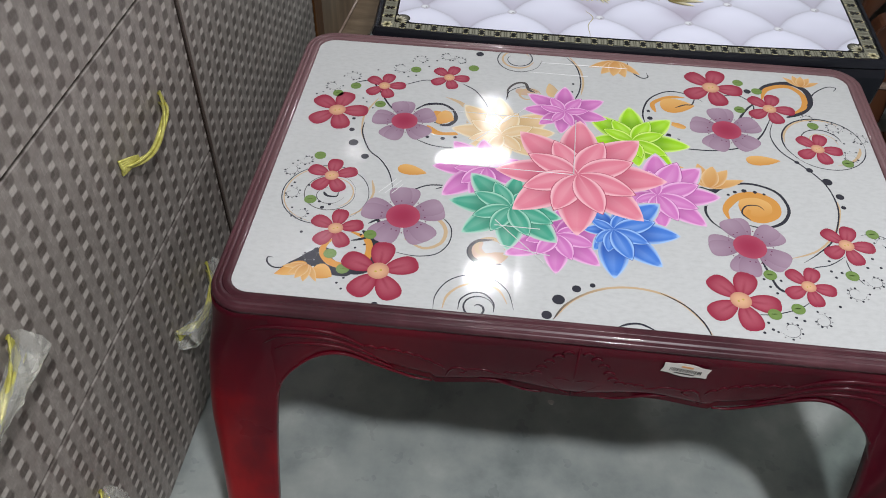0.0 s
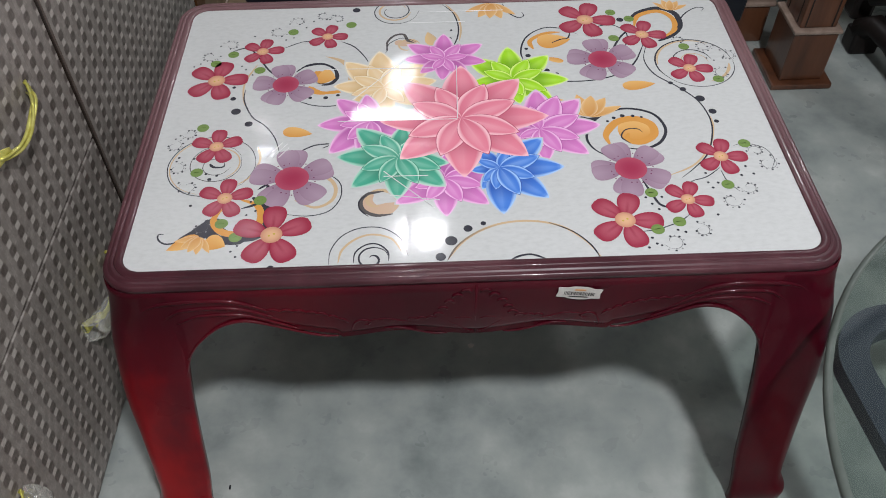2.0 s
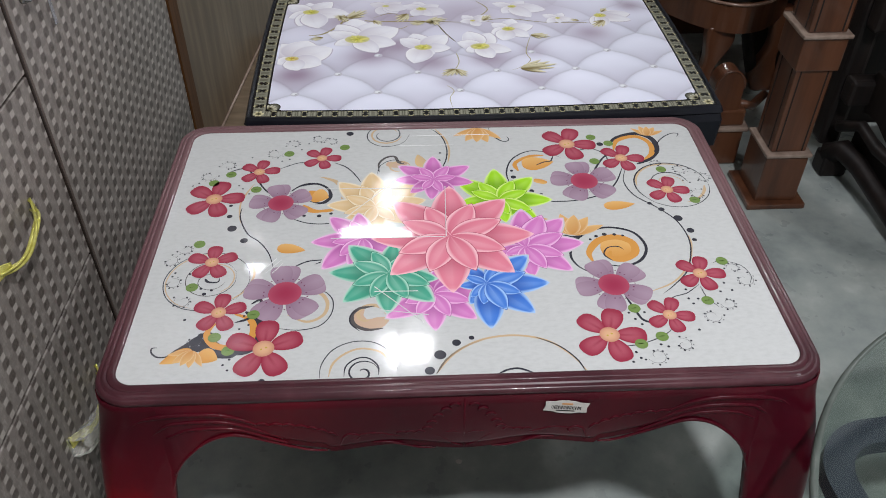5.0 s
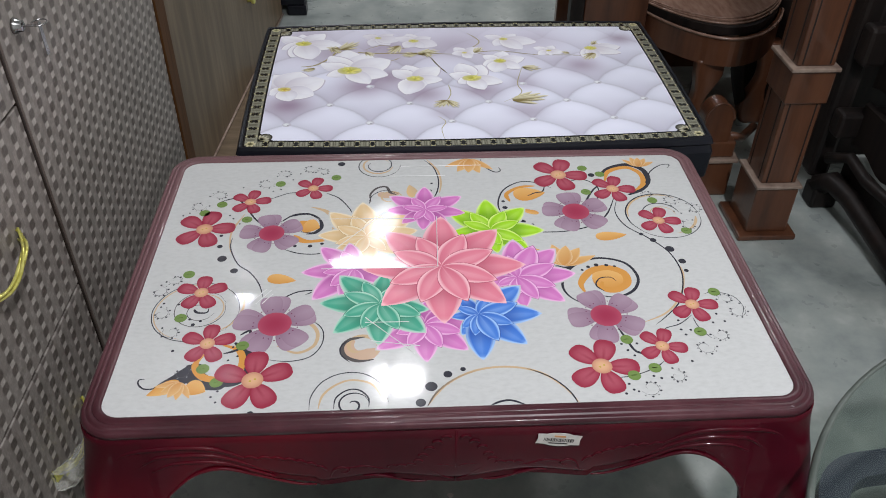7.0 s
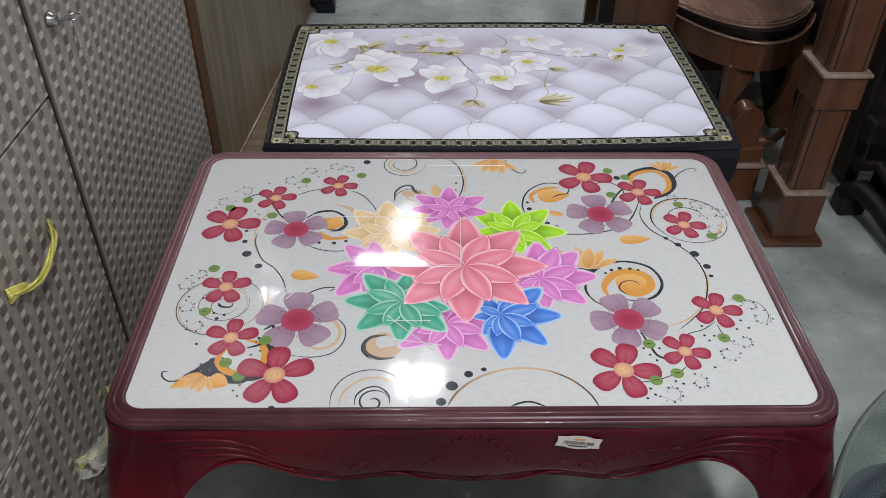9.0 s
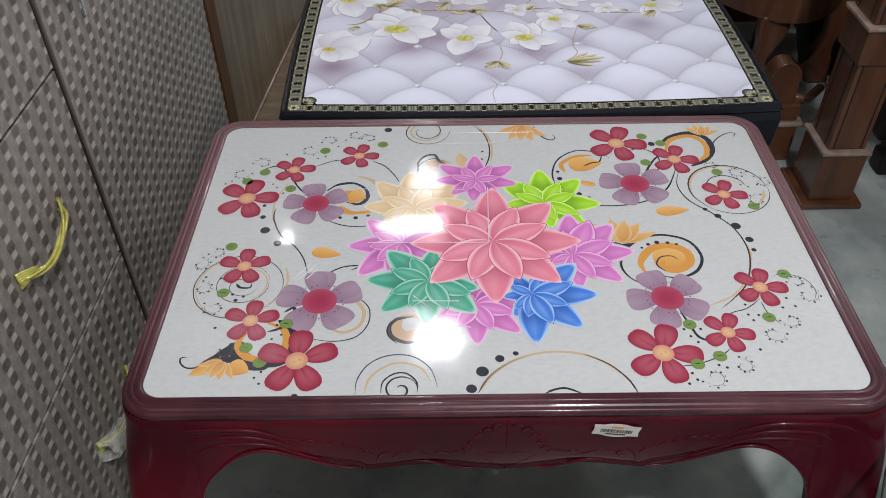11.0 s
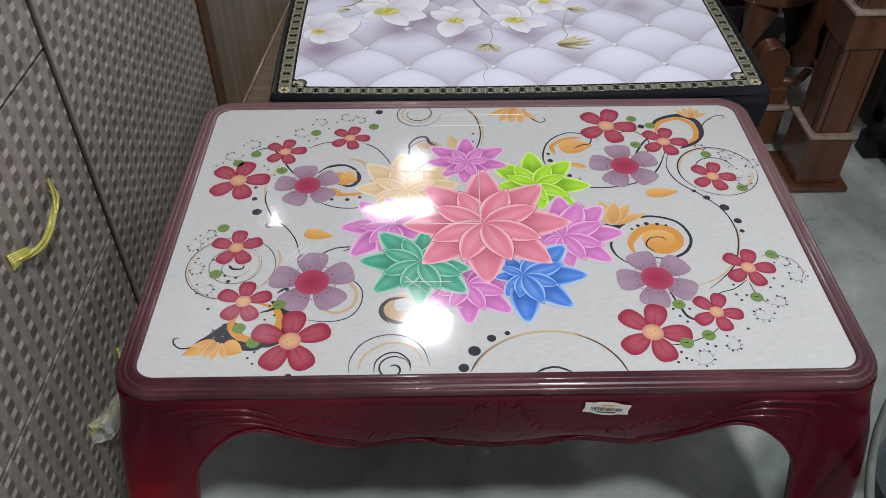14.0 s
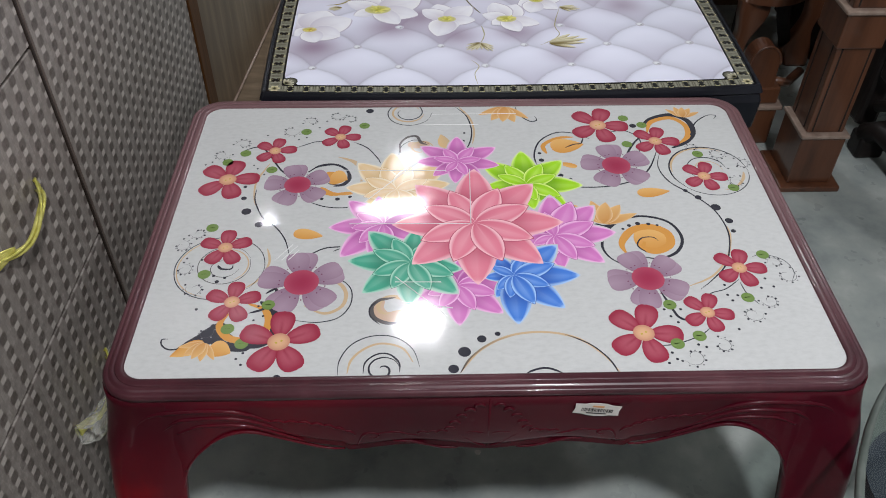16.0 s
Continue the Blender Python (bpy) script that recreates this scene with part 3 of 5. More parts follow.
MAUVE, MAUVE_DARK = (0.36, 0.245, 0.325), (0.26, 0.155, 0.23)


def mix(a, b, w):
    w = min(max(w, 0.0), 1.0)
    return tuple(p + (q - p) * w for p, q in zip(a, b))


class Ink:
    """Flat printed shapes, gathered into one mesh."""

    def __init__(self, z):
        self.z, self.v, self.f, self.c = z, [], [], []

    def grid(self, rows, colours):
        k, base = len(rows[0]), len(self.v)
        for row, cols in zip(rows, colours):
            self.v += [(x, y, self.z) for x, y in row]
            self.c += cols
        for i in range(len(rows) - 1):
            for j in range(k - 1):
                a = base + i * k + j
                self.f.append((a, a + 1, a + k + 1, a + k))

    def petal(self, x, y, ang, length, width, colour, start=0.0, shape=(0.75, 0.5), n=10, m=8, lift=0.0):
        """colour(u, v): u along the petal, v from -1 to 1 across. shape: powers of the outline towards base and tip."""
        ca, sa = math.cos(ang), math.sin(ang)
        rows, cols = [], []
        top = (shape[0] / (shape[0] + shape[1])) ** shape[0] * (shape[1] / (shape[0] + shape[1])) ** shape[1]
        for i in range(n + 1):
            u = i / n
            uu = u * u * (3 - 2 * u)
            w = width * (uu ** shape[0]) * ((1 - uu) ** shape[1]) / top
            d = start + (length - start) * uu
            rows.append([(x + ca * d - sa * w * v, y + sa * d + ca * w * v) for v in (-1 + 2 * j / m for j in range(m + 1))])
            cols.append([colour(uu, -1 + 2 * j / m) for j in range(m + 1)])
        z = self.z
        self.z = z + lift
        self.grid(rows, cols)
        self.z = z

    def disc(self, x, y, rx, ry, colour, edge=None, n=24, rings=4):
        rows, cols = [], []
        for i in range(rings + 1):
            w = i / rings
            rows.append([(x + rx * w * math.cos(a), y + ry * w * math.sin(a)) for a in (2 * math.pi * k / n for k in range(n + 1))])
            cols.append([mix(colour, edge or colour, w * w)] * (n + 1))
        self.grid(rows, cols)

    def stroke(self, points, w0, w1, colour, end=None, taper=True):
        keys = spline([tuple(p) for p in points], 7 * (len(points) - 1))
        rows, cols = [], []
        for i, p in enumerate(keys):
            q, r = Vector(keys[max(i - 1, 0)]), Vector(keys[min(i + 1, len(keys) - 1)])
            d = (r - q).normalized() if (r - q).length else Vector((1, 0))
            u = i / (len(keys) - 1)
            w = (w0 + (w1 - w0) * u) * (min(1.0, 4 * u + 0.25, 4 * (1 - u) + 0.25) if taper else 1.0) / 2
            rows.append([(p[0] - d.y * w * s, p[1] + d.x * w * s) for s in (-1, 1)])
            cols.append([mix(colour, end or colour, u)] * 2)
        self.grid(rows, cols)

    def spiral(self, x, y, r0, r1, a0, turns, w0, w1, colour, end=None, squash=1.0):
        n = max(8, int(abs(turns) * 10))
        pts = []
        for i in range(n + 1):
            u = i / n
            a, r = a0 + 2 * math.pi * turns * u, r0 + (r1 - r0) * u
            pts.append((x + r * math.cos(a), y + squash * r * math.sin(a)))
        self.stroke(pts, w0, w1, colour, end)

    def done(self, name, parent, label=""):
        if parent is red_panel:  # the print ends at the panel's edge
            self.v = [(x, min(max(y, 0.0006 - HY), HY - 0.0006), z) for x, y, z in self.v]
        me = mesh_from(name, self.v, self.f, M_INK)
        layer = me.color_attributes.new("ink", "FLOAT_COLOR", "POINT")
        layer.data.foreach_set("color", [k for c in self.c for k in (*c, 1.0)])
        ob = new(name, me)
        ob.parent = parent
        return tagged(ob, label) if label else ob


def level(k):
    return TOP + 0.00008 + 0.00002 * k


def red_flower(x, y, r, ang):
    """Five crimson petals round a cream button."""
    ink = Ink(level(8))

    def tint(u, v):
        c = mix(CRIMSON, CRIMSON_LIGHT, 0.85 * (1 - abs(v) ** 1.5) * math.sin(math.pi * min(u * 1.1, 1)))
        c = mix(c, (0.26, 0.014, 0.040), 0.55 * math.exp(-(v / 0.16) ** 2) * (1 - smooth_step(0.35, 0.85, u)))
        return mix(c, (0.30, 0.016, 0.045), max(0, abs(v) - 0.72) * 2.2 + max(0, 0.28 - u) * 1.6)

    for k in range(5):
        wobble = 0.10 * math.sin(k * 2.4 + ang * 3)
        ink.petal(x, y, ang + 2 * math.pi * k / 5 + wobble, r * (1 + 0.05 * math.sin(k * 3.1 + ang)), r * 0.305, tint, r * 0.12, (0.66, 0.36))
        ink.z += 0.000006
    ink.z += 0.00002
    ink.disc(x, y, r * 0.27, r * 0.27, (0.76, 0.46, 0.27), (0.58, 0.27, 0.18))
    ink.z += 0.00002
    for k in (-1, 1):
        ink.disc(x + k * r * 0.06, y + k * r * 0.03, r * 0.03, r * 0.03, (0.55, 0.40, 0.08))
    ink.done("flower", red_panel, "printed crimson five-petal flower")


def mauve_flower(x, y, r, ang):
    ink = Ink(level(5))

    def tint(u, v):
        c = mix(MAUVE_DARK, MAUVE, u * 1.3)
        c = mix(c, (0.46, 0.34, 0.43), 0.5 * (1 - abs(v)) * u)
        return mix(c, (0.26, 0.16, 0.23), 0.12 * smooth_step(0.86, 1.0, abs(v)))

    for k in range(5):
        for lean, far in ((-0.13, 0.99), (0.13, 1.0)):
            ink.petal(x, y, ang + 2 * math.pi * k / 5 + lean, r * far, r * 0.275, tint, r * 0.18, (0.70, 0.30), 14, 10)
            ink.z += 0.000002
        ink.z += 0.000006
    ink.z += 0.00002
    ink.disc(x, y, r * 0.40, r * 0.40, (0.36, 0.035, 0.085), (0.44, 0.075, 0.13))
    for k in range(25):
        a = ang + 2 * math.pi * (k + 0.5) / 25
        if (k % 5) != 4:
            d = r * (0.56 if k % 5 == 2 else 0.51)
            ink.disc(x + d * math.cos(a), y + d * math.sin(a), r * 0.02, r * 0.02, (0.18, 0.05, 0.11), n=8, rings=1)
    ink.done("flower", red_panel, "printed mauve five-petal flower with a wine centre")


def bloom(x, y, palette, k, outer, inner, wide=0.235):
    """A many-petalled bloom with bright petal edges; outer and inner petals as (direction in degrees, reach in millimetres)."""
    dark, mid, light = palette
    ink = Ink(level(9 + 3 * k))
    paper = (0.600, 0.610, 0.605)

    def back_tint(u, v):
        deep = tuple(q * 0.80 for q in dark)
        return mix(tint(u, v), mix(deep, dark, u), 0.80 * (1 - smooth_step(0.40, 0.80, u)) * (1 - 0.5 * smooth_step(0.72, 0.90, abs(v))))

    def tint(u, v):
        c = mix(dark, mid, 0.40 + 1.1 * u)
        c = mix(c, dark, 0.30 * abs(v) ** 2 * (1 - 0.4 * u))
        c = mix(c, light, 0.30 * math.exp(-((v + 0.15) / 0.34) ** 2) * math.sin(math.pi * min(u * 1.05, 1)))
        c = mix(c, mix(light, mid, 0.4), 0.5 * math.exp(-(v / 0.07) ** 2) * (1 - u))
        return mix(c, light, smooth_step(0.68, 0.88, abs(v)) + smooth_step(0.91, 0.97, u))

    def shade(u, v):
        return tuple(q * 0.85 for q in dark)

    def glow(u, v):
        return mix(mix(light, paper, 0.35), paper, max(abs(v) ** 2.2, smooth_step(0.86, 1.0, u)))

    if k < 3:
        for deg, reach in outer:
            ink.petal(x, y, radians(deg), reach * 1.03 / 1000, reach * wide * 1.10 / 1000, glow, 0.0, (0.80, 0.90), 12, 8)
            ink.z += 0.000001
    for j, ring in enumerate((outer, inner)):
        for q, (deg, reach) in enumerate(ring):
            a, w = radians(deg), reach * (wide if j == 0 else wide * 1.02) / 1000
            if j:
                ink.petal(x, y, a, reach * 1.02 / 1000, w * 1.07, shade, 0.0, (0.80, 0.94), 10, 4)
                ink.z += 0.000001
            ink.petal(x, y, a, reach / 1000, w, tint if j else back_tint, 0.0, (0.80, 0.94), 18, 18)
            ink.z += 0.0000015
    ink.done("flower", red_panel, "printed layered lotus flower with bright petal edges")


def button(x, y, r):
    ink = Ink(level(8.3))
    ink.disc(x, y, r, r, LEAF, mix(LEAF, LEAF_DARK, 0.25))
    ink.stroke([(x - r * 0.5, y), (x + r * 0.4, y + r * 0.12)], r * 0.14, r * 0.14, LEAF_DARK)
    ink.done("button", red_panel, "printed green button leaf")


def dots(*where):
    """Printed dots; each is x, y, radius in millimetres."""
    for x, y, r in where:
        ink = Ink(level(4))
        ink.disc(x, y, r / 1000, r / 1000, DARK, n=14, rings=1)
        ink.done("dot", red_panel)


def line(w0, w1, colour, *points, lift=2, end=None):
    ink = Ink(level(lift))
    ink.stroke(points, w0 / 1000, w1 / 1000, colour, end)
    ink.done("scroll", red_panel)


def coil(x, y, r0, r1, a0, turns, w0, w1, colour, lift=2, end=None):
    ink = Ink(level(lift))
    ink.spiral(x, y, r0, r1, radians(a0), turns, w0 / 1000, w1 / 1000, colour, end)
    ink.done("scroll", red_panel)


def curl(x, y, r, a0, way=1):
    """A hair-thin curl trimmed with tiny dots."""
    r *= 1.18
    ink = Ink(level(3))
    ink.spiral(x, y, r * 0.35, r, radians(a0), 1.0 * way, 0.0006, 0.0006, (0.09, 0.09, 0.10))
    for k in range(9):
        a = radians(a0) + way * 2 * math.pi * (0.25 + 0.75 * k / 8)
        d = r * 1.24 * (0.51 + 0.49 * k / 8 * 1.0)
        s = 0.0012 if k % 2 else 0.0016
        ink.disc(x + d * math.cos(a), y + d * math.sin(a), s, s, DARK if k % 2 == 0 else (0.25, 0.25, 0.26), n=8, rings=1)
    ink.done("curl", red_panel)


def leaf_drop(x0, y0, x1, y1, w, colour=ORANGE, lift=3):
    ink = Ink(level(lift))
    d = Vector((x1 - x0, y1 - y0))
    ink.petal(x0, y0, math.atan2(d.y, d.x), d.length, w, lambda u, v: mix(colour, mix(colour, (0.9, 0.6, 0.25), 0.5), 0.5 + 0.5 * v), 0.0, (0.45, 0.9))
    ink.done("leaf", red_panel)


def tulip(x, y, r, ang):
    ink = Ink(level(4))
    for s, ln, wd in ((-0.95, 1.0, 0.15), (0.95, 1.0, 0.15), (-0.42, 0.92, 0.20), (0.42, 0.92, 0.20), (0.0, 0.86, 0.22)):
        ink.petal(x, y, ang + s, r * ln, r * wd, lambda u, v: mix(mix((0.62, 0.30, 0.09), (0.76, 0.46, 0.19), u + 0.25 * v), (0.84, 0.66, 0.42), max(0, abs(v) - 0.72) * 2.6), 0.0, (0.7, 0.95), 12, 10)
        ink.z += 0.000004
    ink.done("flower", red_panel, "printed orange tulip")


PINK = ((0.58, 0.115, 0.19), (0.82, 0.245, 0.335), (0.96, 0.55, 0.61))
VIOLET = ((0.52, 0.13, 0.42), (0.69, 0.215, 0.56), (0.90, 0.52, 0.80))
LIME = ((0.17, 0.42, 0.012), (0.38, 0.74, 0.025), (0.72, 0.94, 0.24))
TEAL = ((0.035, 0.25, 0.16), (0.07, 0.40, 0.27), (0.38, 0.70, 0.56))
BLUE = ((0.03, 0.11, 0.50), (0.075, 0.23, 0.72), (0.38, 0.60, 0.95))
CREAM = ((0.70, 0.46, 0.22), (0.80, 0.58, 0.32), (0.88, 0.76, 0.55))
red_flower(-0.370, 0.092, 0.0480, 0.04)
red_flower(-0.308, 0.164, 0.0341, 0.09)
red_flower(-0.208, 0.200, 0.0330, -0.03)
red_flower(-0.348, -0.059, 0.0367, 0.30)
red_flower(-0.322, -0.162, 0.0371, 0.24)
red_flower(-0.254, -0.230, 0.0512, 0.30)
red_flower(0.211, 0.227, 0.0502, -0.08)
red_flower(0.296, 0.181, 0.0391, -0.05)
red_flower(0.351, 0.089, 0.0361, -0.06)
red_flower(0.347, -0.111, 0.0370, -0.03)
red_flower(0.283, -0.191, 0.0342, -0.12)
red_flower(0.195, -0.224, 0.0491, -0.06)
mauve_flower(-0.264, 0.078, 0.0498, 1.75)
mauve_flower(-0.237, -0.128, 0.0574, 0.39)
mauve_flower(0.222, 0.118, 0.0551, 2.94)
mauve_flower(0.220, -0.129, 0.0541, -3.09)
bloom(-0.116, 0.063, CREAM, 0, ((95, 93), (132, 90), (39, 96), (10, 81), (175, 76), (-41, 67), (-132, 77), (-87, 68)), ((112, 60), (69, 60), (148, 55), (28, 52), (-162, 50), (-49, 46), (-107, 46)))
bloom(-0.023, 0.132, VIOLET, 0, ((89, 66), (30, 71), (145, 69), (-10, 66), (180, 63), (-53, 58), (-136, 53), (-95, 55)), ((54, 45), (122, 40), (165, 38), (10, 38), (-70, 37), (-125, 33)))
bloom(0.079, 0.074, LIME, 0, ((91, 83), (44, 83), (139, 86), (-3, 84), (-175, 62), (-46, 78), (-85, 59)), ((122, 55), (61, 56), (25, 51), (152, 48), (-32, 56), (-75, 40)))
bloom(0.107, -0.043, VIOLET, 1, ((88, 89), (45, 91), (118, 65), (4, 87), (-163, 50), (-42, 82), (-121, 64), (-88, 67)), ((66, 80), (26, 65), (100, 52), (-22, 57), (-152, 36), (-102, 46), (-64, 54)))
bloom(-0.133, -0.015, VIOLET, 1, ((98, 63), (134, 75), (24, 53), (-176, 77), (-36, 55), (-131, 87), (-98, 77)), ((114, 47), (148, 46), (-172, 46), (-131, 50), (-81, 49)))
bloom(-0.032, -0.138, VIOLET, 1, ((82, 55), (44, 61), (138, 51), (6, 82), (-169, 56), (-42, 75), (-146, 79), (-90, 70)), ((24, 40), (-17, 52), (-158, 43), (-65, 48), (-122, 46)))
bloom(-0.094, -0.093, TEAL, 2, ((84, 66), (39, 60), (133, 85), (177, 85), (-12, 69), (-138, 84), (-44, 85), (-91, 80)), ((62, 40), (117, 54), (154, 57), (39, 36), (-156, 55), (-24, 62), (-117, 54), (-64, 58)))
bloom(0.043, -0.120, BLUE, 2, ((65, 55), (123, 48), (42, 86), (-175, 40), (-1, 88), (-123, 48), (-45, 85), (-91, 87)), ((67, 40), (21, 60), (150, 34), (-24, 50), (-132, 36), (-101, 42), (-67, 57)))
bloom(-0.003, -0.014, PINK, 3, ((88, 126), (44, 127), (134, 123), (0, 126), (-179, 118), (-44, 122), (-137, 122), (-91, 123)), ((115, 80), (64, 86), (152, 80), (25, 87), (-155, 84), (-23, 86), (-113, 84), (-67, 84)))
button(-0.377, 0.135, 0.0085)
button(-0.353, 0.158, 0.0085)
button(-0.307, 0.115, 0.0085)
button(-0.373, -0.018, 0.0085)
button(-0.264, 0.215, 0.0085)
button(-0.171, 0.231, 0.0085)
button(-0.367, -0.111, 0.0085)
button(-0.320, -0.208, 0.0085)
button(-0.299, -0.232, 0.0085)
button(-0.275, -0.168, 0.0085)
button(0.256, 0.246, 0.0085)
button(0.283, 0.226, 0.0085)
button(0.249, 0.173, 0.0085)
button(0.355, 0.145, 0.0085)
button(0.388, 0.060, 0.0085)
button(0.386, -0.086, 0.0085)
button(0.342, -0.166, 0.0085)
button(0.238, -0.177, 0.0085)
button(0.263, -0.230, 0.0085)
button(0.233, -0.242, 0.0085)
line(2.2, 2.2, DARK, (0.285, -0.150), (0.306, -0.132), (0.331, -0.104), (0.348, -0.061), (0.352, -0.026), (0.344, 0.012), (0.322, 0.045), (0.295, 0.076), (0.286, 0.114), (0.298, 0.154), lift=2, end=DARK)
line(3, 3, TAN, (0.269, -0.145), (0.307, -0.126), (0.337, -0.090), (0.352, -0.050), (0.354, -0.026), lift=1)
dots((0.314, 0.054, 3.6), (0.329, 0.038, 5.0), (0.349, 0.015, 7.2), (0.360, -0.015, 5.8), (0.360, -0.037, 3.6), (0.205, -0.030, 2.2), (0.215, -0.023, 2.9), (0.228, -0.019, 3.6), (0.243, -0.020, 2.9), (0.255, -0.023, 2.2))
line(3.4, 5, DARK, (0.200, -0.109), (0.176, -0.087), (0.171, -0.058), (0.193, -0.021), (0.232, -0.003), (0.271, -0.015), (0.284, -0.048), (0.272, -0.077), (0.246, -0.091), (0.223, -0.088), lift=2)
line(12, 12, ORANGE, (0.200, -0.079), (0.198, -0.059), (0.217, -0.033), (0.244, -0.026), (0.265, -0.039), (0.265, -0.062), (0.245, -0.076), (0.227, -0.071), (0.230, -0.057), lift=3)
leaf_drop(0.216, -0.050, 0.272, -0.054, 0.023, ORANGE, lift=2.6)
line(2.6, 1.5, DARK, (0.229, -0.079), (0.219, -0.065), (0.227, -0.050), (0.243, -0.048), (0.250, -0.056), lift=4)
tulip(0.179, -0.018, 0.0565, 1.34)
line(11, 5, DARK, (0.165, -0.020), (0.178, -0.025), (0.195, -0.021), lift=3)
line(3, 2, DARK, (0.101, 0.110), (0.098, 0.146), (0.111, 0.184), (0.141, 0.207), (0.172, 0.203), (0.193, 0.187), lift=2)
line(8, 6, ORANGE, (0.118, 0.150), (0.115, 0.172), (0.139, 0.191), (0.166, 0.194), lift=1)
leaf_drop(0.126, 0.168, 0.180, 0.174, 0.019, ORANGE, lift=3)
line(2.5, 2.5, DARK, (0.149, 0.165), (0.164, 0.174), (0.176, 0.177), (0.182, 0.194), lift=4)
dots((0.107, 0.151, 2.9), (0.108, 0.133, 4.3), (0.133, 0.094, 4.3), (0.147, 0.085, 2.9), (0.268, 0.224, 5.8))
leaf_drop(0.161, 0.115, 0.131, 0.127, 0.006, ORANGE, lift=3)
leaf_drop(0.241, 0.049, 0.291, 0.054, 0.011, ORANGE, lift=3)
line(2.2, 3, DARK, (0.124, 0.071), (0.161, 0.065), (0.204, 0.067), (0.245, 0.082), (0.272, 0.110), (0.294, 0.158), lift=2)
line(2, 2, DARK, (0.206, 0.182), (0.223, 0.204), (0.252, 0.210), (0.271, 0.189), (0.267, 0.159), (0.250, 0.129), lift=2)
line(9, 9, ORANGE, (0.288, 0.205), (0.300, 0.234), (0.334, 0.246), (0.354, 0.225), (0.351, 0.193), (0.331, 0.173), lift=1)
line(9, 11, DARK, (0.282, 0.221), (0.300, 0.242), (0.336, 0.255), (0.361, 0.238), (0.362, 0.204), (0.343, 0.177), (0.319, 0.162), lift=0)
tulip(0.356, 0.248, 0.0345, 1.40)
line(2.5, 1.4, DARK, (0.356, 0.196), (0.373, 0.231), (0.397, 0.252), (0.412, 0.252), (0.406, 0.242), lift=3)
line(4, 3, DARK, (0.235, 0.122), (0.248, 0.154), (0.265, 0.182), (0.281, 0.197), lift=4)
coil(0.362, 0.103, 0.0600, 0.0600, 2, 0.62, 2, 2.6, DARK, lift=2)
coil(0.362, 0.103, 0.0600, 0.0600, 2, -0.4, 1.6, 1.2, DARK, lift=2)
coil(0.362, 0.103, 0.0571, 0.0571, -177, -0.35, 4, 2, TAN, lift=1)
coil(0.362, 0.103, 0.0522, 0.0496, -5, -0.2, 6, 2, TAN, lift=1)
coil(0.359, 0.106, 0.0313, 0.0281, 7, 0.6, 2.4, 1.2, DARK, lift=2)
coil(0.359, 0.106, 0.0252, 0.0101, -7, 0.8, 1.6, 1, TAN, lift=1)
curl(0.385, 0.146, 0.0110, 0, 1)
curl(0.417, 0.119, 0.0110, 120, 1)
curl(0.398, 0.074, 0.0110, 60, -1)
curl(0.351, 0.162, 0.0080, 200, 1)
dots((0.417, 0.127, 1.6), (0.408, 0.112, 1.6), (0.393, 0.107, 1.6), (0.383, 0.113, 1.6), (0.382, 0.128, 1.6), (0.392, 0.143, 1.6))
tulip(0.062, 0.283, 0.0515, -1.71)
line(3, 1.6, DARK, (0.080, 0.282), (0.086, 0.257), (0.101, 0.240), (0.112, 0.243), (0.110, 0.255), lift=2)
coil(-0.101, 0.268, 0.0410, 0.0144, 1, -1.6, 1.6, 2, DARK, lift=2)
coil(-0.101, 0.268, 0.0275, 0.0220, -10, -0.9, 4, 3, TAN, lift=1)
line(2, 2.4, DARK, (-0.021, 0.284), (-0.004, 0.258), (0.003, 0.220), (0.000, 0.186), (-0.010, 0.158), lift=2)
line(4, 3, TAN, (-0.015, 0.284), (0.002, 0.250), (0.007, 0.214), (0.003, 0.178), lift=1)
dots((-0.164, 0.274, 6.5), (-0.009, 0.208, 2.2), (-0.012, 0.186, 3.2))
coil(-0.079, 0.168, 0.0202, 0.0101, 9, 0.8, 4, 3, TAN, lift=1)
line(1.6, 1.4, DARK, (-0.114, 0.150), (-0.109, 0.175), (-0.088, 0.190), (-0.066, 0.179), lift=2)
leaf_drop(-0.039, 0.168, -0.047, 0.205, 0.01, TAN, lift=3)
line(2.4, 1.8, DARK, (-0.323, 0.068), (-0.322, 0.042), (-0.306, 0.004), (-0.285, -0.017), (-0.268, -0.045), (-0.258, -0.079), lift=2)
line(3.4, 2, TAN, (-0.312, 0.131), (-0.326, 0.086), (-0.324, 0.048), (-0.317, 0.025), lift=1)
dots((-0.331, 0.017, 7.2), (-0.309, -0.012, 5.8), (-0.339, 0.047, 4.3), (-0.341, 0.074, 2.9), (-0.225, 0.044, 2.9), (-0.202, 0.043, 3.6), (-0.184, 0.048, 2.9))
leaf_drop(-0.216, 0.098, -0.190, 0.089, 0.018, ORANGE, lift=3)
line(3, 4, DARK, (-0.252, 0.108), (-0.236, 0.122), (-0.210, 0.126), (-0.192, 0.112), (-0.186, 0.092), (-0.195, 0.076), (-0.210, 0.073), lift=2)
line(8, 4, TAN, (-0.202, 0.144), (-0.178, 0.129), (-0.168, 0.097), (-0.172, 0.066), (-0.192, 0.054), lift=1)
line(8, 5, ORANGE, (-0.229, 0.071), (-0.209, 0.056), (-0.180, 0.055), lift=1)
line(2, 2, DARK, (-0.242, 0.037), (-0.219, 0.026), (-0.194, 0.023), (-0.170, 0.028), lift=2)
line(2.4, 1.6, DARK, (-0.185, 0.185), (-0.164, 0.170), (-0.147, 0.143), (-0.140, 0.125), lift=2)
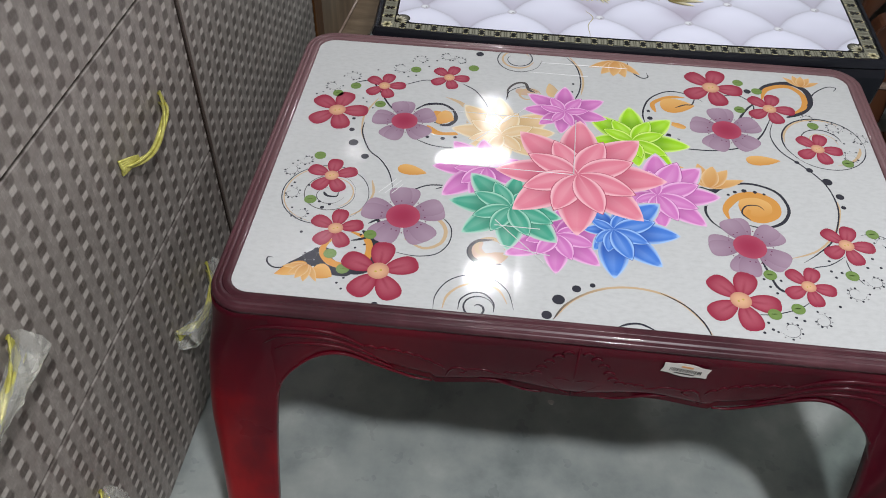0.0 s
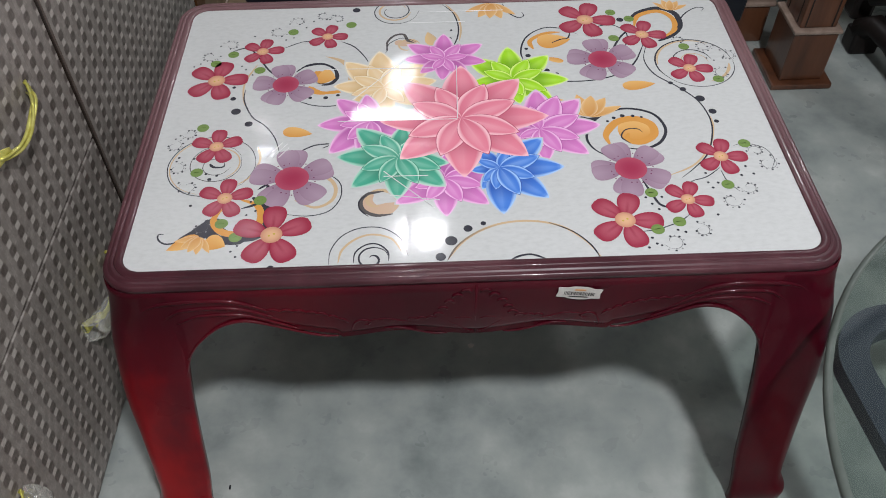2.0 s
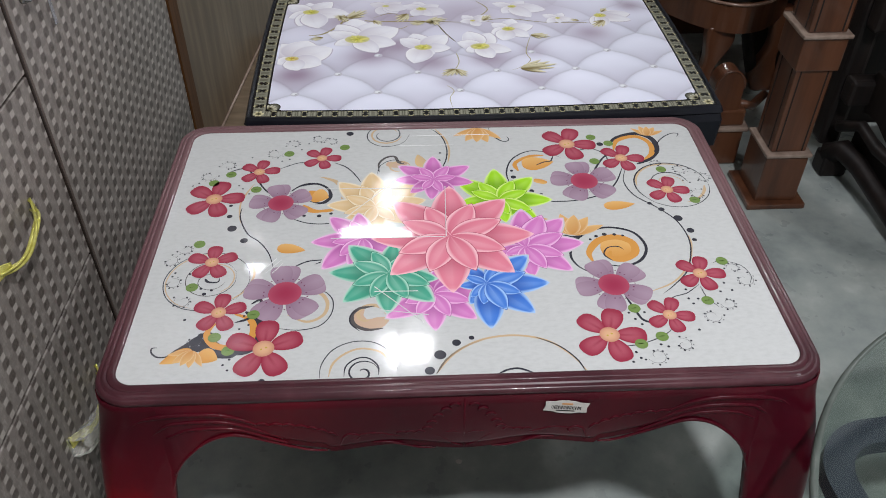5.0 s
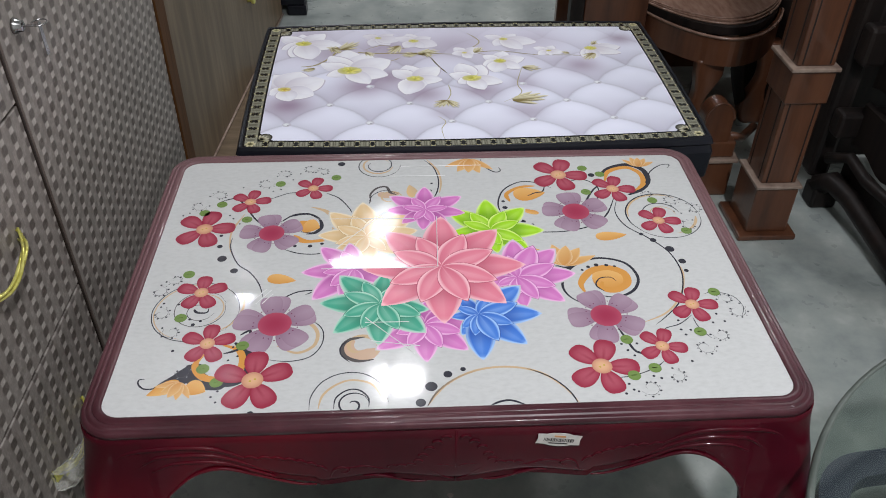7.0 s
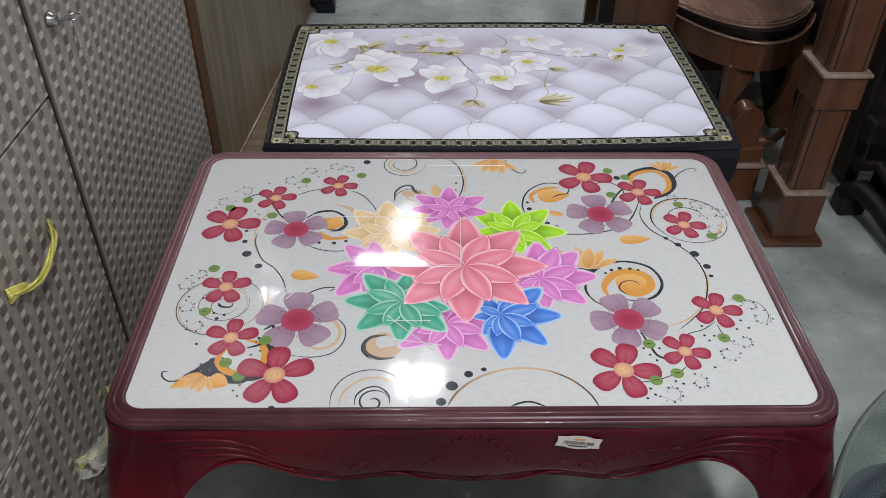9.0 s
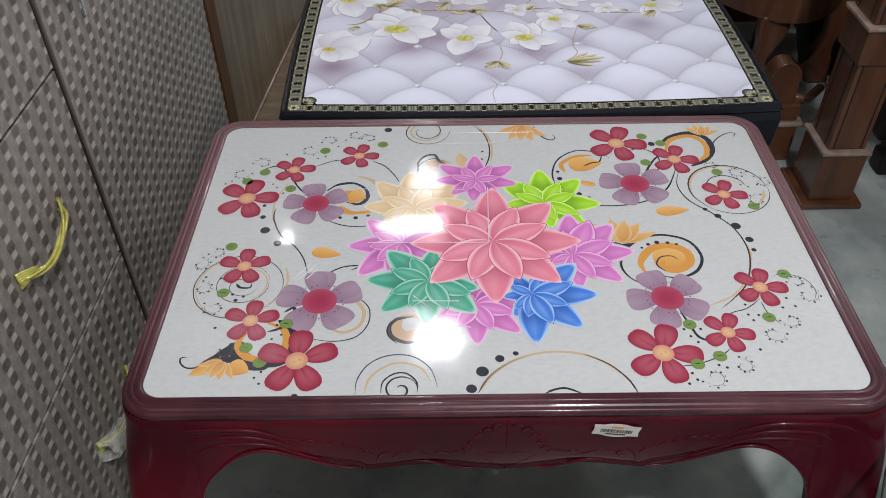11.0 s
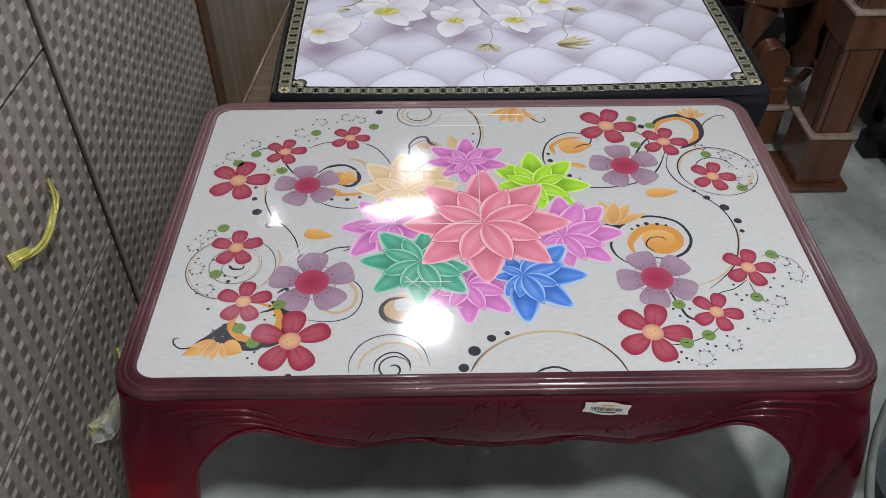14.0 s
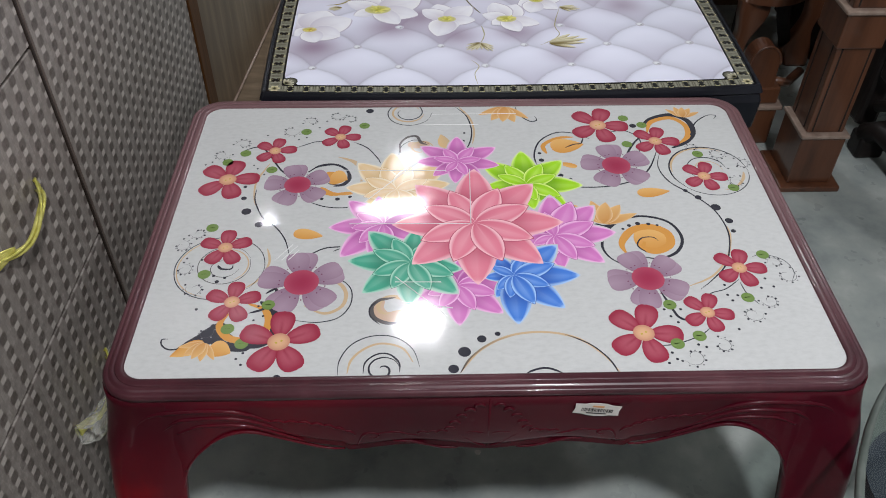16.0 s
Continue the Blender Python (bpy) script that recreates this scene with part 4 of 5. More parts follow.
line(2.4, 3.2, DARK, (-0.359, 0.164), (-0.329, 0.172), (-0.294, 0.116), (-0.278, 0.099), lift=3)
line(2, 1.5, DARK, (-0.276, 0.171), (-0.250, 0.186), (-0.235, 0.189), (-0.219, 0.195), lift=3)
leaf_drop(-0.258, -0.030, -0.216, -0.038, 0.011, ORANGE, lift=3)
curl(-0.389, 0.155, 0.0110, 0, 1)
curl(-0.360, 0.182, 0.0110, 180, 1)
curl(-0.288, 0.218, 0.0120, 0, 1)
curl(-0.258, 0.244, 0.0100, 200, 1)
curl(-0.217, 0.261, 0.0100, 0, 1)
curl(-0.194, 0.249, 0.0090, 180, 1)
curl(-0.390, -0.029, 0.0090, 200, -1)
curl(-0.408, -0.055, 0.0100, 90, 1)
dots((-0.410, 0.129, 1.6), (-0.401, 0.136, 1.6), (-0.325, 0.206, 1.6), (-0.274, 0.194, 1.6), (-0.262, 0.199, 1.6), (-0.244, 0.227, 1.6), (-0.233, 0.245, 1.6), (-0.336, 0.127, 1.6), (-0.317, 0.104, 1.6), (-0.329, 0.118, 1.6))
line(4, 2, TAN, (-0.290, -0.062), (-0.284, -0.090), (-0.294, -0.122), (-0.312, -0.139), lift=1)
line(5, 1.2, DARK, (-0.352, -0.094), (-0.346, -0.101), (-0.333, -0.101), (-0.332, -0.092), lift=4)
coil(-0.349, -0.098, 0.0600, 0.0590, -40, 1.0, 1.2, 1.5, DARK, lift=2)
coil(-0.349, -0.098, 0.0566, 0.0560, 60, 0.55, 2.2, 1.4, TAN, lift=1)
coil(-0.343, -0.094, 0.0360, 0.0350, 20, 1.0, 1.0, 1.4, GREY, lift=2)
coil(-0.343, -0.094, 0.0325, 0.0300, -60, 0.6, 2.2, 1.4, TAN, lift=1)
coil(-0.345, -0.097, 0.0230, 0.0100, -12, -0.8, 1.0, 1.2, GREY, lift=2)
curl(-0.396, -0.102, 0.0100, 100, 1)
curl(-0.374, -0.138, 0.0110, 150, -1)
dots((-0.365, -0.174, 2.2), (-0.348, -0.125, 2.9), (-0.339, -0.118, 2.2), (-0.354, -0.114, 2.2), (-0.396, -0.080, 1.8), (-0.375, -0.083, 1.8))
line(13, 10, DARK, (-0.278, -0.173), (-0.263, -0.202), (-0.263, -0.221), (-0.280, -0.234), (-0.304, -0.230), (-0.324, -0.215), (-0.331, -0.201), lift=0)
line(11, 9, ORANGE, (-0.323, -0.182), (-0.331, -0.201), (-0.319, -0.221), (-0.298, -0.227), (-0.277, -0.220), (-0.271, -0.197), (-0.279, -0.176), (-0.300, -0.166), lift=1)
line(16, 4, DARK, (-0.336, -0.201), (-0.333, -0.222), (-0.351, -0.227), (-0.371, -0.238), lift=0.15)
line(2.6, 2.0, DARK, (-0.343, -0.224), (-0.365, -0.236), (-0.384, -0.240), (-0.395, -0.233), (-0.397, -0.224), (-0.390, -0.223), lift=2)
line(34, 5, DARK, (-0.318, -0.206), (-0.336, -0.214), (-0.354, -0.226), (-0.376, -0.239), lift=0.3)
tulip(-0.344, -0.230, 0.0318, -1.99)
leaf_drop(-0.344, -0.230, -0.382, -0.251, 0.011, ORANGE, lift=3)
leaf_drop(-0.336, -0.235, -0.310, -0.247, 0.013, ORANGE, lift=3)
line(4, 4, DARK, (-0.298, -0.182), (-0.278, -0.173), (-0.266, -0.150), (-0.256, -0.143), lift=4)
line(3, 5, DARK, (-0.281, -0.148), (-0.268, -0.140), (-0.271, -0.168), lift=1)
curl(-0.346, -0.214, 0.0091, 60, 1)
dots((-0.295, -0.247, 1.7), (-0.302, -0.256, 1.7), (-0.295, -0.265, 1.7), (-0.290, -0.194, 1.7), (-0.279, -0.187, 1.7), (-0.287, -0.170, 1.7))
line(2.2, 2.6, DARK, (-0.237, -0.080), (-0.212, -0.063), (-0.185, -0.060), lift=1)
coil(-0.127, -0.276, 0.0221, 0.0040, 5, 1.35, 2, 3, DARK, lift=2)
line(2.6, 2.6, DARK, (-0.034, -0.282), (-0.020, -0.258), (0.006, -0.236), (0.038, -0.223), lift=2, end=TAN)
line(3.4, 3.4, TAN, (-0.034, -0.282), (-0.009, -0.248), (0.027, -0.226), (0.070, -0.220), (0.110, -0.230), (0.138, -0.255), (0.155, -0.285), lift=1)
line(1.6, 2.4, DARK, (0.097, -0.224), (0.126, -0.241), (0.145, -0.264), (0.153, -0.285), lift=2)
line(3, 3, DARK, (0.044, -0.284), (0.057, -0.278), (0.071, -0.277), (0.088, -0.285), lift=2)
dots((-0.042, -0.276, 6.5), (-0.028, -0.250, 7.9), (-0.006, -0.230, 5.8), (0.014, -0.222, 3.6))
coil(-0.120, -0.176, 0.0266, 0.0093, -34, 0.85, 7, 5, TAN, lift=1)
line(2, 2, DARK, (-0.132, -0.204), (-0.144, -0.190), (-0.145, -0.175), (-0.136, -0.164), lift=2)
line(2.2, 2, DARK, (-0.200, -0.069), (-0.183, -0.061), (-0.162, -0.060), lift=2)
line(3, 4, DARK, (0.231, -0.152), (0.238, -0.177), (0.244, -0.197), (0.255, -0.205), lift=3)
line(1.6, 1.4, DARK, (0.340, -0.133), (0.318, -0.150), (0.296, -0.158), (0.286, -0.173), lift=3)
line(1.4, 1.2, DARK, (0.340, -0.138), (0.343, -0.159), (0.354, -0.179), lift=2)
line(1.6, 1.4, DARK, (0.209, -0.245), (0.233, -0.242), (0.263, -0.230), (0.280, -0.217), lift=2)
curl(0.406, -0.127, 0.0120, 60, 1)
curl(0.398, -0.102, 0.0090, 180, 1)
curl(0.369, -0.172, 0.0100, 180, -1)
curl(0.340, -0.195, 0.0110, 0, 1)
curl(0.249, -0.263, 0.0120, 200, -1)
curl(0.288, -0.246, 0.0100, 100, 1)
line(1.2, 1, DARK, (0.370, -0.090), (0.386, -0.086), (0.410, -0.096), (0.418, -0.118), (0.410, -0.137), lift=2)
dots((0.318, -0.143, 1.9), (0.317, -0.161, 1.9), (0.321, -0.171, 1.9), (0.330, -0.162, 1.9), (0.365, -0.149, 1.9), (0.382, -0.147, 1.9), (0.375, -0.132, 1.9), (0.229, -0.185, 1.9), (0.235, -0.197, 1.9), (0.242, -0.207, 1.9), (0.250, -0.185, 1.9), (0.315, -0.220, 1.9), (0.258, -0.244, 1.9), (0.223, -0.256, 1.9), (0.227, -0.266, 1.9), (0.216, -0.272, 1.9), (0.267, -0.248, 1.9))
dots((-0.250, -0.285, 4.3))
line(16, 22, PEACH, (-0.128, -0.163), (-0.136, -0.176), (-0.127, -0.191), (-0.111, -0.191), (-0.094, -0.182), lift=0.5)
line(4.5, 6, GREY, (-0.113, -0.158), (-0.125, -0.160), (-0.135, -0.163), (-0.143, -0.175), (-0.139, -0.192), (-0.122, -0.202), (-0.101, -0.200), lift=1.5)
line(14, 18, PEACH, (-0.099, 0.182), (-0.086, 0.175), (-0.065, 0.181), lift=0.5)
line(3, 6, GREY, (-0.111, 0.155), (-0.112, 0.179), (-0.101, 0.197), (-0.086, 0.200), (-0.079, 0.183), (-0.069, 0.177), lift=1.5)
line(4, 6, TAN, (-0.230, -0.170), (-0.203, -0.184), (-0.182, -0.173), (-0.177, -0.151), (-0.186, -0.132), (-0.202, -0.126), lift=1.6)
line(1.6, 1.6, DARK, (-0.243, -0.194), (-0.212, -0.199), (-0.185, -0.192), (-0.171, -0.171), (-0.170, -0.146), (-0.180, -0.129), (-0.197, -0.120), lift=1.8)
line(20, 12, ORANGE, (-0.225, 0.100), (-0.211, 0.100), (-0.197, 0.099), lift=2.1)
line(4, 5, DARK, (-0.250, 0.108), (-0.235, 0.124), (-0.211, 0.127), (-0.192, 0.112), (-0.189, 0.090), (-0.200, 0.076), (-0.219, 0.080), lift=2.4)
line(8, 6, ORANGE, (-0.230, 0.064), (-0.210, 0.054), (-0.179, 0.059), lift=1.2)
line(3, 9, TAN, (-0.208, 0.146), (-0.188, 0.137), (-0.171, 0.115), (-0.164, 0.083), lift=1.2)
line(12, 14, DARK, (-0.351, -0.230), (-0.339, -0.226), (-0.333, -0.217), (-0.340, -0.200), lift=0.4)
line(16, 10, DARK, (-0.337, -0.221), (-0.322, -0.234), (-0.300, -0.239), (-0.286, -0.237), lift=0.55)
line(8, 10, DARK, (-0.286, -0.162), (-0.268, -0.176), (-0.263, -0.189), lift=0.4)
line(1.5, 1.7, DARK, (-0.179, -0.283), (-0.178, -0.260), (-0.165, -0.236), (-0.141, -0.223), (-0.113, -0.225), (-0.091, -0.244), (-0.082, -0.273), lift=1.9)
line(3.4, 3.0, TAN, (-0.168, -0.281), (-0.164, -0.260), (-0.149, -0.243), (-0.128, -0.235), (-0.103, -0.243), (-0.090, -0.265), lift=1.2)
line(2.0, 2.4, DARK, (-0.149, -0.281), (-0.147, -0.264), (-0.134, -0.252), (-0.119, -0.252), (-0.107, -0.265), (-0.106, -0.280), lift=1.9)

# creases of the clear film that still covers the top, white for their glints
# the three short ones near x -0.27 imitate glints beside a lamp's reflection
for ax, ay, bx, by in ((-0.181, -0.013, -0.010, -0.015), (-0.005, 0.112, -0.009, -0.014), (-0.114, -0.120, -0.047, -0.192), (-0.162, 0.035, -0.082, 0.134), (-0.205, 0.112, -0.041, 0.108), (-0.114, -0.130, -0.054, -0.131), (-0.277, -0.086, -0.256, -0.055), (-0.268, -0.086, -0.249, -0.058), (-0.259, -0.086, -0.246, -0.066), (-0.105, -0.166, -0.040, -0.178), (-0.060, 0.262, 0.080, 0.262), (-0.080, 0.232, 0.015, 0.231)):
    d = Vector((bx - ax, by - ay, 0))
    s = Vector((-d.y, d.x, 0)).normalized() * 0.0008
    a, b = Vector((ax, ay, level(26))), Vector((bx, by, level(26)))
    top = Vector((0, 0, 0.0006))
    rings = [[a - s, a, a + s], [a - s * 0.8 + d * 0.1, a + top + d * 0.1, a + s * 0.8 + d * 0.1], [b - s * 0.8 - d * 0.1, b + top - d * 0.1, b + s * 0.8 - d * 0.1], [b - s, b, b + s]]
    part("film_crease_glint", loft(rings), M_FILM, red_panel, "crease in the clear protective film, white to stand in for its glint")

# ---- price sticker ----
def sticker():
    half = [(-0.028, 0.0090), (-0.0165, 0.0095), (-0.010, 0.0118), (0.0, 0.0126), (0.010, 0.0118), (0.0165, 0.0095), (0.028, 0.0090), (0.0266, 0.0)]
    rim = half + [(-x, -z * 0.94) for x, z in half]
    s = part("sticker", loft([[(x, y, z) for x, z in rim] for y in (0.0, -0.0006)]), M_STICK, red_table, "small white paper price sticker with a shaped edge")
    s.matrix_basis = Matrix.Translation((0.127, -0.3135, 0.449)) @ pose(0, 0, 0, 0, 8.0, 0)
    x = -0.019
    rng = random.Random(4)
    bars = bmesh.new()
    while x < 0.019:
        w = rng.choice((0.0006, 0.001, 0.0016))
        box(x, x + w, -0.0010, -0.0006, -0.0035, 0.0025, bm=bars)
        x += w + rng.choice((0.0007, 0.0012))
    part("bars", bars, M_SEAM, s)
    part("bars", box(-0.012, 0.012, -0.0010, -0.0006, -0.0072, -0.0056), M_SEAM, s)
    part("mark", box(-0.007, 0.007, -0.0010, -0.0006, 0.0050, 0.0080, 0.0001), M_BADGE, s)


M_BADGE = material("orange_ink", (0.6, 0.3, 0.12), 0.5)
sticker()

# moulded relief on the aprons: leaf sweeps, beaded leaf edges, hooks and a fan in the middle
def relief(parent_table):
    def on_face(sx, pts, n, proud=-0.0003):
        return [(sx * x, -skirt_out(x / 0.41, z, 1) - proud, z) for x, z in spline(pts, n)]

    sweeps = [
        ("leaf_relief", 0.0034, [(0.432, 0.415), (0.409, 0.441), (0.389, 0.451), (0.358, 0.456), (0.322, 0.455), (0.290, 0.447), (0.260, 0.430)]),
        ("leaf_relief", 0.0028, [(0.392, 0.420), (0.372, 0.437), (0.358, 0.442), (0.325, 0.442), (0.292, 0.435), (0.261, 0.420), (0.230, 0.401)]),
        ("leaf_relief", 0.0026, [(0.372, 0.418), (0.347, 0.429), (0.314, 0.428), (0.281, 0.420), (0.249, 0.404), (0.221, 0.389)]),
        ("edge_bead", 0.0024, [(0.372, 0.356), (0.357, 0.380), (0.332, 0.402), (0.310, 0.411), (0.289, 0.411), (0.263, 0.402), (0.224, 0.385), (0.197, 0.375), (0.176, 0.3735)]),
        ("hook_relief", 0.0023, [(0.160, 0.382), (0.157, 0.392), (0.152, 0.403), (0.143, 0.407), (0.134, 0.403), (0.137, 0.397), (0.144, 0.398)]),
        ("hook_relief", 0.0022, [(0.138, 0.404), (0.125, 0.407), (0.111, 0.408), (0.094, 0.403), (0.080, 0.400)]),
        ("leaf_relief", 0.0022, [(0.117, 0.388), (0.098, 0.388), (0.077, 0.382), (0.055, 0.3745), (0.036, 0.3735)]),
        ("fan_relief", 0.0016, [(0.0035, 0.376), (0.012, 0.380), (0.024, 0.391), (0.040, 0.404)]),
        ("fan_relief", 0.0016, [(0.0035, 0.402), (0.014, 0.406), (0.027, 0.405)]),
    ]
    for sx in (-1, 1):
        for name, wide, pts in sweeps:
            part(name, tube(on_face(sx, pts, 30), lambda u, w=wide: w * (0.35 + 0.65 * math.sin(math.pi * min(max(u, 0.02), 0.98)) ** 0.5), 8), M_RED, parent_table, smooth=True)
        for (xa, za), (xb, zb) in zip(((0.262, 0.430), (0.245, 0.4275), (0.229, 0.4275), (0.214, 0.424), (0.199, 0.421), (0.186, 0.416), (0.174, 0.410)), ((0.243, 0.4270), (0.228, 0.4275), (0.212, 0.4245), (0.198, 0.4215), (0.185, 0.4165), (0.173, 0.4105), (0.161, 0.402))):
            arc = [(xa + (xb - xa) * u, za + (zb - za) * u + 0.0042 * math.sin(math.pi * u)) for u in (0.0, 0.25, 0.5, 0.75, 1.0)]
            part("crest", tube(on_face(sx, arc, 8), lambda u: 0.0024 - 0.0008 * abs(2 * u - 1), 8), M_RED, parent_table, smooth=True)
        for xa, za in ((0.080, 0.405), (0.068, 0.4055), (0.056, 0.4065), (0.047, 0.413), (0.041, 0.424), (0.033, 0.437), (0.023, 0.448), (0.012, 0.457)):
            arc = [(xa + 0.0056 * math.cos(a), za + 0.0040 * math.sin(a)) for a in (math.pi * k / 4 for k in range(5))]
            part("bead", tube(on_face(sx, arc, 8), 0.0019, 8), M_RED, parent_table, smooth=True)
    part("mould_seam", tube([(0.0, -0.3118, 0.372), (0.0, -0.3122, 0.41), (0.0, -0.3118, 0.470)], 0.0014, 8), M_RED, parent_table, smooth=True)


relief(red_table)

# ---- print on the black table ----
PRINT_X, PRINT_Y, NOTCH = 0.401, 0.240, 0.026


def quilt_panel():
    """White buttoned upholstery print with soft mauve shadows."""
    nx, ny = 460, 290
    px, py = 0.156, 0.1475
    blots = ((-0.358, -0.108, 0.063, 0.80), (-0.216, -0.035, 0.063, 0.70), (-0.090, -0.071, 0.058, 0.65), (-0.158, 0.003, 0.063, 0.70), (0.025, -0.059, 0.052, 0.65), (-0.283, 0.124, 0.063, 0.50), (0.120, -0.033, 0.042, 0.40), (0.251, 0.045, 0.052, 0.60), (0.363, 0.174, 0.042, 0.60), (-0.340, 0.213, 0.063, 0.40), (-0.159, 0.140, 0.084, 0.55), (-0.008, 0.156, 0.095, 0.40), (0.171, 0.172, 0.084, 0.30), (0.106, -0.151, 0.047, 0.35), (-0.059, -0.152, 0.037, 0.30))
    verts, cols, faces = [], [], []
    for j in range(ny + 1):
        for i in range(nx + 1):
            s, t = -1 + 2 * i / nx, -1 + 2 * j / ny
            x = s * (PRINT_X + 0.0037 * (1 - t * t))
            y = t * (PRINT_Y + 0.010 * (1 - s * s))
            ex, ey = abs(s) * PRINT_X - (PRINT_X - NOTCH), abs(t) * PRINT_Y - (PRINT_Y - NOTCH)
            if ex > 0 and ey > 0 and ex + ey > NOTCH:
                over = (ex + ey - NOTCH) / 2
                x -= math.copysign(over, s)
                y -= math.copysign(over, t)
            u, v = (x - 0.1915) / px, (y + 0.110) / py
            a, b = u + v, u - v
            a, b = a - 0.10 * math.sin(math.pi * (b - math.floor(b))), b + 0.10 * math.sin(math.pi * (a - math.floor(a)))
            da, db = abs(a - round(a)), abs(b - round(b))
            seam = math.exp(-(da / 0.035) ** 2) + math.exp(-(db / 0.035) ** 2)
            valley = math.exp(-(da / 0.16) ** 2) + math.exp(-(db / 0.16) ** 2)
            fade = 1.0 if y < 0.06 else max(0.25, 1 - (y - 0.06) * 5)
            pa, pb = a - math.floor(a), b - math.floor(b)
            tone = 0.99 - fade * (0.13 * min(seam, 1.0) + 0.09 * min(valley, 1.2) + 0.16 * (pb - pa + 0.4))
            c = (tone * 0.91, tone * 0.925, tone * 1.07)
            c = mix(c, (0.60, 0.54, 0.70), fade * 0.40 * max(0, pb - pa - 0.02))
            c = mix(c, (0.54, 0.48, 0.57), 0.34 * smooth_step(-0.03, 0.11, y + 0.15 * abs(x) * (1 if x > 0 else -0.3)) * (1 - smooth_step(0.10, 0.36, x)))
            for bx, by, br, bs in blots:
                d = math.hypot(x - bx, (y - by) * 1.15) / br
                c = mix(c, (0.36, 0.27, 0.37), 1.2 * bs * math.exp(-d * d * 1.6))
            verts.append((x, y, BT_TOP - 0.0008))
            cols.append(c)
    for j in range(ny):
        for i in range(nx):
            k = j * (nx + 1) + i
            faces.append((k, k + 1, k + nx + 2, k + nx + 1))
    me = mesh_from("quilt_print", verts, faces, M_INK)
    layer = me.color_attributes.new("ink", "FLOAT_COLOR", "POINT")
    layer.data.foreach_set("color", [q for c in cols for q in (*c, 1.0)])
    ob = new("quilt_print", me)
    ob.parent = blk_panel
    tagged(ob, "printed white buttoned quilting")
    # the printed crystal buttons where the seams meet
    for j in range(-1, 2):
        for i in range(-8, 9):
            if (i + j) % 2 == 0:
                x, y = 0.1915 + i * px / 2, -0.110 + j * py / 2
                if abs(x) < PRINT_X - 0.01 and (j < 1 or x > 0.1 or x < -0.15):
                    ink = Ink(BT_TOP - 0.0006)
                    ink.disc(x, y, 0.0088, 0.0080, (0.50, 0.50, 0.55), (0.64, 0.62, 0.72), n=16, rings=2)
                    ink.z += 0.00002
                    ink.disc(x - 0.001, y + 0.0008, 0.0060, 0.0052, (0.90, 0.92, 0.96), (0.72, 0.74, 0.80), n=12, rings=2)
                    ink.z += 0.00002
                    ink.disc(x + 0.002, y - 0.0018, 0.0022, 0.0018, (0.40, 0.40, 0.44), n=8, rings=1)
                    ink.done("print_button", blk_panel)


quilt_panel()
BT_Z = BT_TOP - 0.0005


def magnolia(x, y, petals, heart=0.014, fat=0.36, k=0, pale=0.0, core=(0.50, 0.48, 0.06)):
    """A printed magnolia; petals as (direction in degrees, reach in millimetres), the rear ones first."""
    ink = Ink(BT_Z + 0.00008 * k)

    def tint(u, v):
        c = mix((0.66, 0.60, 0.66), (0.92, 0.92, 0.98), 0.10 + 1.3 * u)
        c = mix(c, (0.60, 0.57, 0.70), 0.65 * max(0, v) ** 2.0 * (1 - 0.5 * u))
        c = mix(c, (0.64, 0.60, 0.70), 0.40 * math.exp(-((v + 0.1) / 0.09) ** 2) * (1 - u))
        c = mix(c, (0.98, 0.98, 1.0), 1.3 * max(0, -v - 0.35) + smooth_step(0.86, 1.0, abs(v)) * 0.7 + max(0, u - 0.86) * 4)
        return mix(c, (0.66, 0.62, 0.70), pale)

    def under(u, v):
        return (0.60, 0.55, 0.66)

    for q, (deg, reach) in enumerate(petals):
        wide = reach * fat * (1 + 0.10 * math.sin(q * 3.7 + x * 40)) / 1000
        bend = 0.62 + 0.10 * math.sin(q * 2.1 + y * 50)
        ink.petal(x, y, radians(deg) - 0.05, reach * 1.01 / 1000, wide * 1.03, under, 0.0, (bend, 0.80), 10, 4)
        ink.z += 0.000002
        ink.petal(x, y, radians(deg), reach / 1000, wide, tint, 0.0, (bend, 0.80), 16, 14)
        ink.z += 0.000004
    ink.disc(x, y, heart, heart * 0.68, mix(core, (0.6, 0.57, 0.5), pale), (0.70, 0.66, 0.36), n=20)
    ink.z += 0.000006
    rng = random.Random(int(1000 * (x + 1)))
    for q in range(20):
        a, d = rng.uniform(0, 2 * math.pi), rng.uniform(0.45, 1.1) * heart
        ink.stroke([(x + 0.2 * d * math.cos(a), y + 0.2 * d * math.sin(a)), (x + d * math.cos(a), y + 0.7 * d * math.sin(a) + 0.15 * d)], heart * 0.20, heart * 0.10, rng.choice(((0.80, 0.74, 0.12), (0.60, 0.58, 0.06), (0.34, 0.32, 0.04))), (0.86, 0.82, 0.30))
        ink.z += 0.000001
    ink.v = [(min(max(vx, -PRINT_X + 0.002), PRINT_X), min(vy, PRINT_Y - 0.002), vz) for vx, vy, vz in ink.v]
    ink.done("flower", blk_panel, "printed white magnolia with a yellow heart")


def twig(w0, w1, colour, *points):
    ink = Ink(BT_Z - 0.0002)
    ink.stroke(points, w0 / 1000, w1 / 1000, colour)
    ink.done("twig", blk_panel)


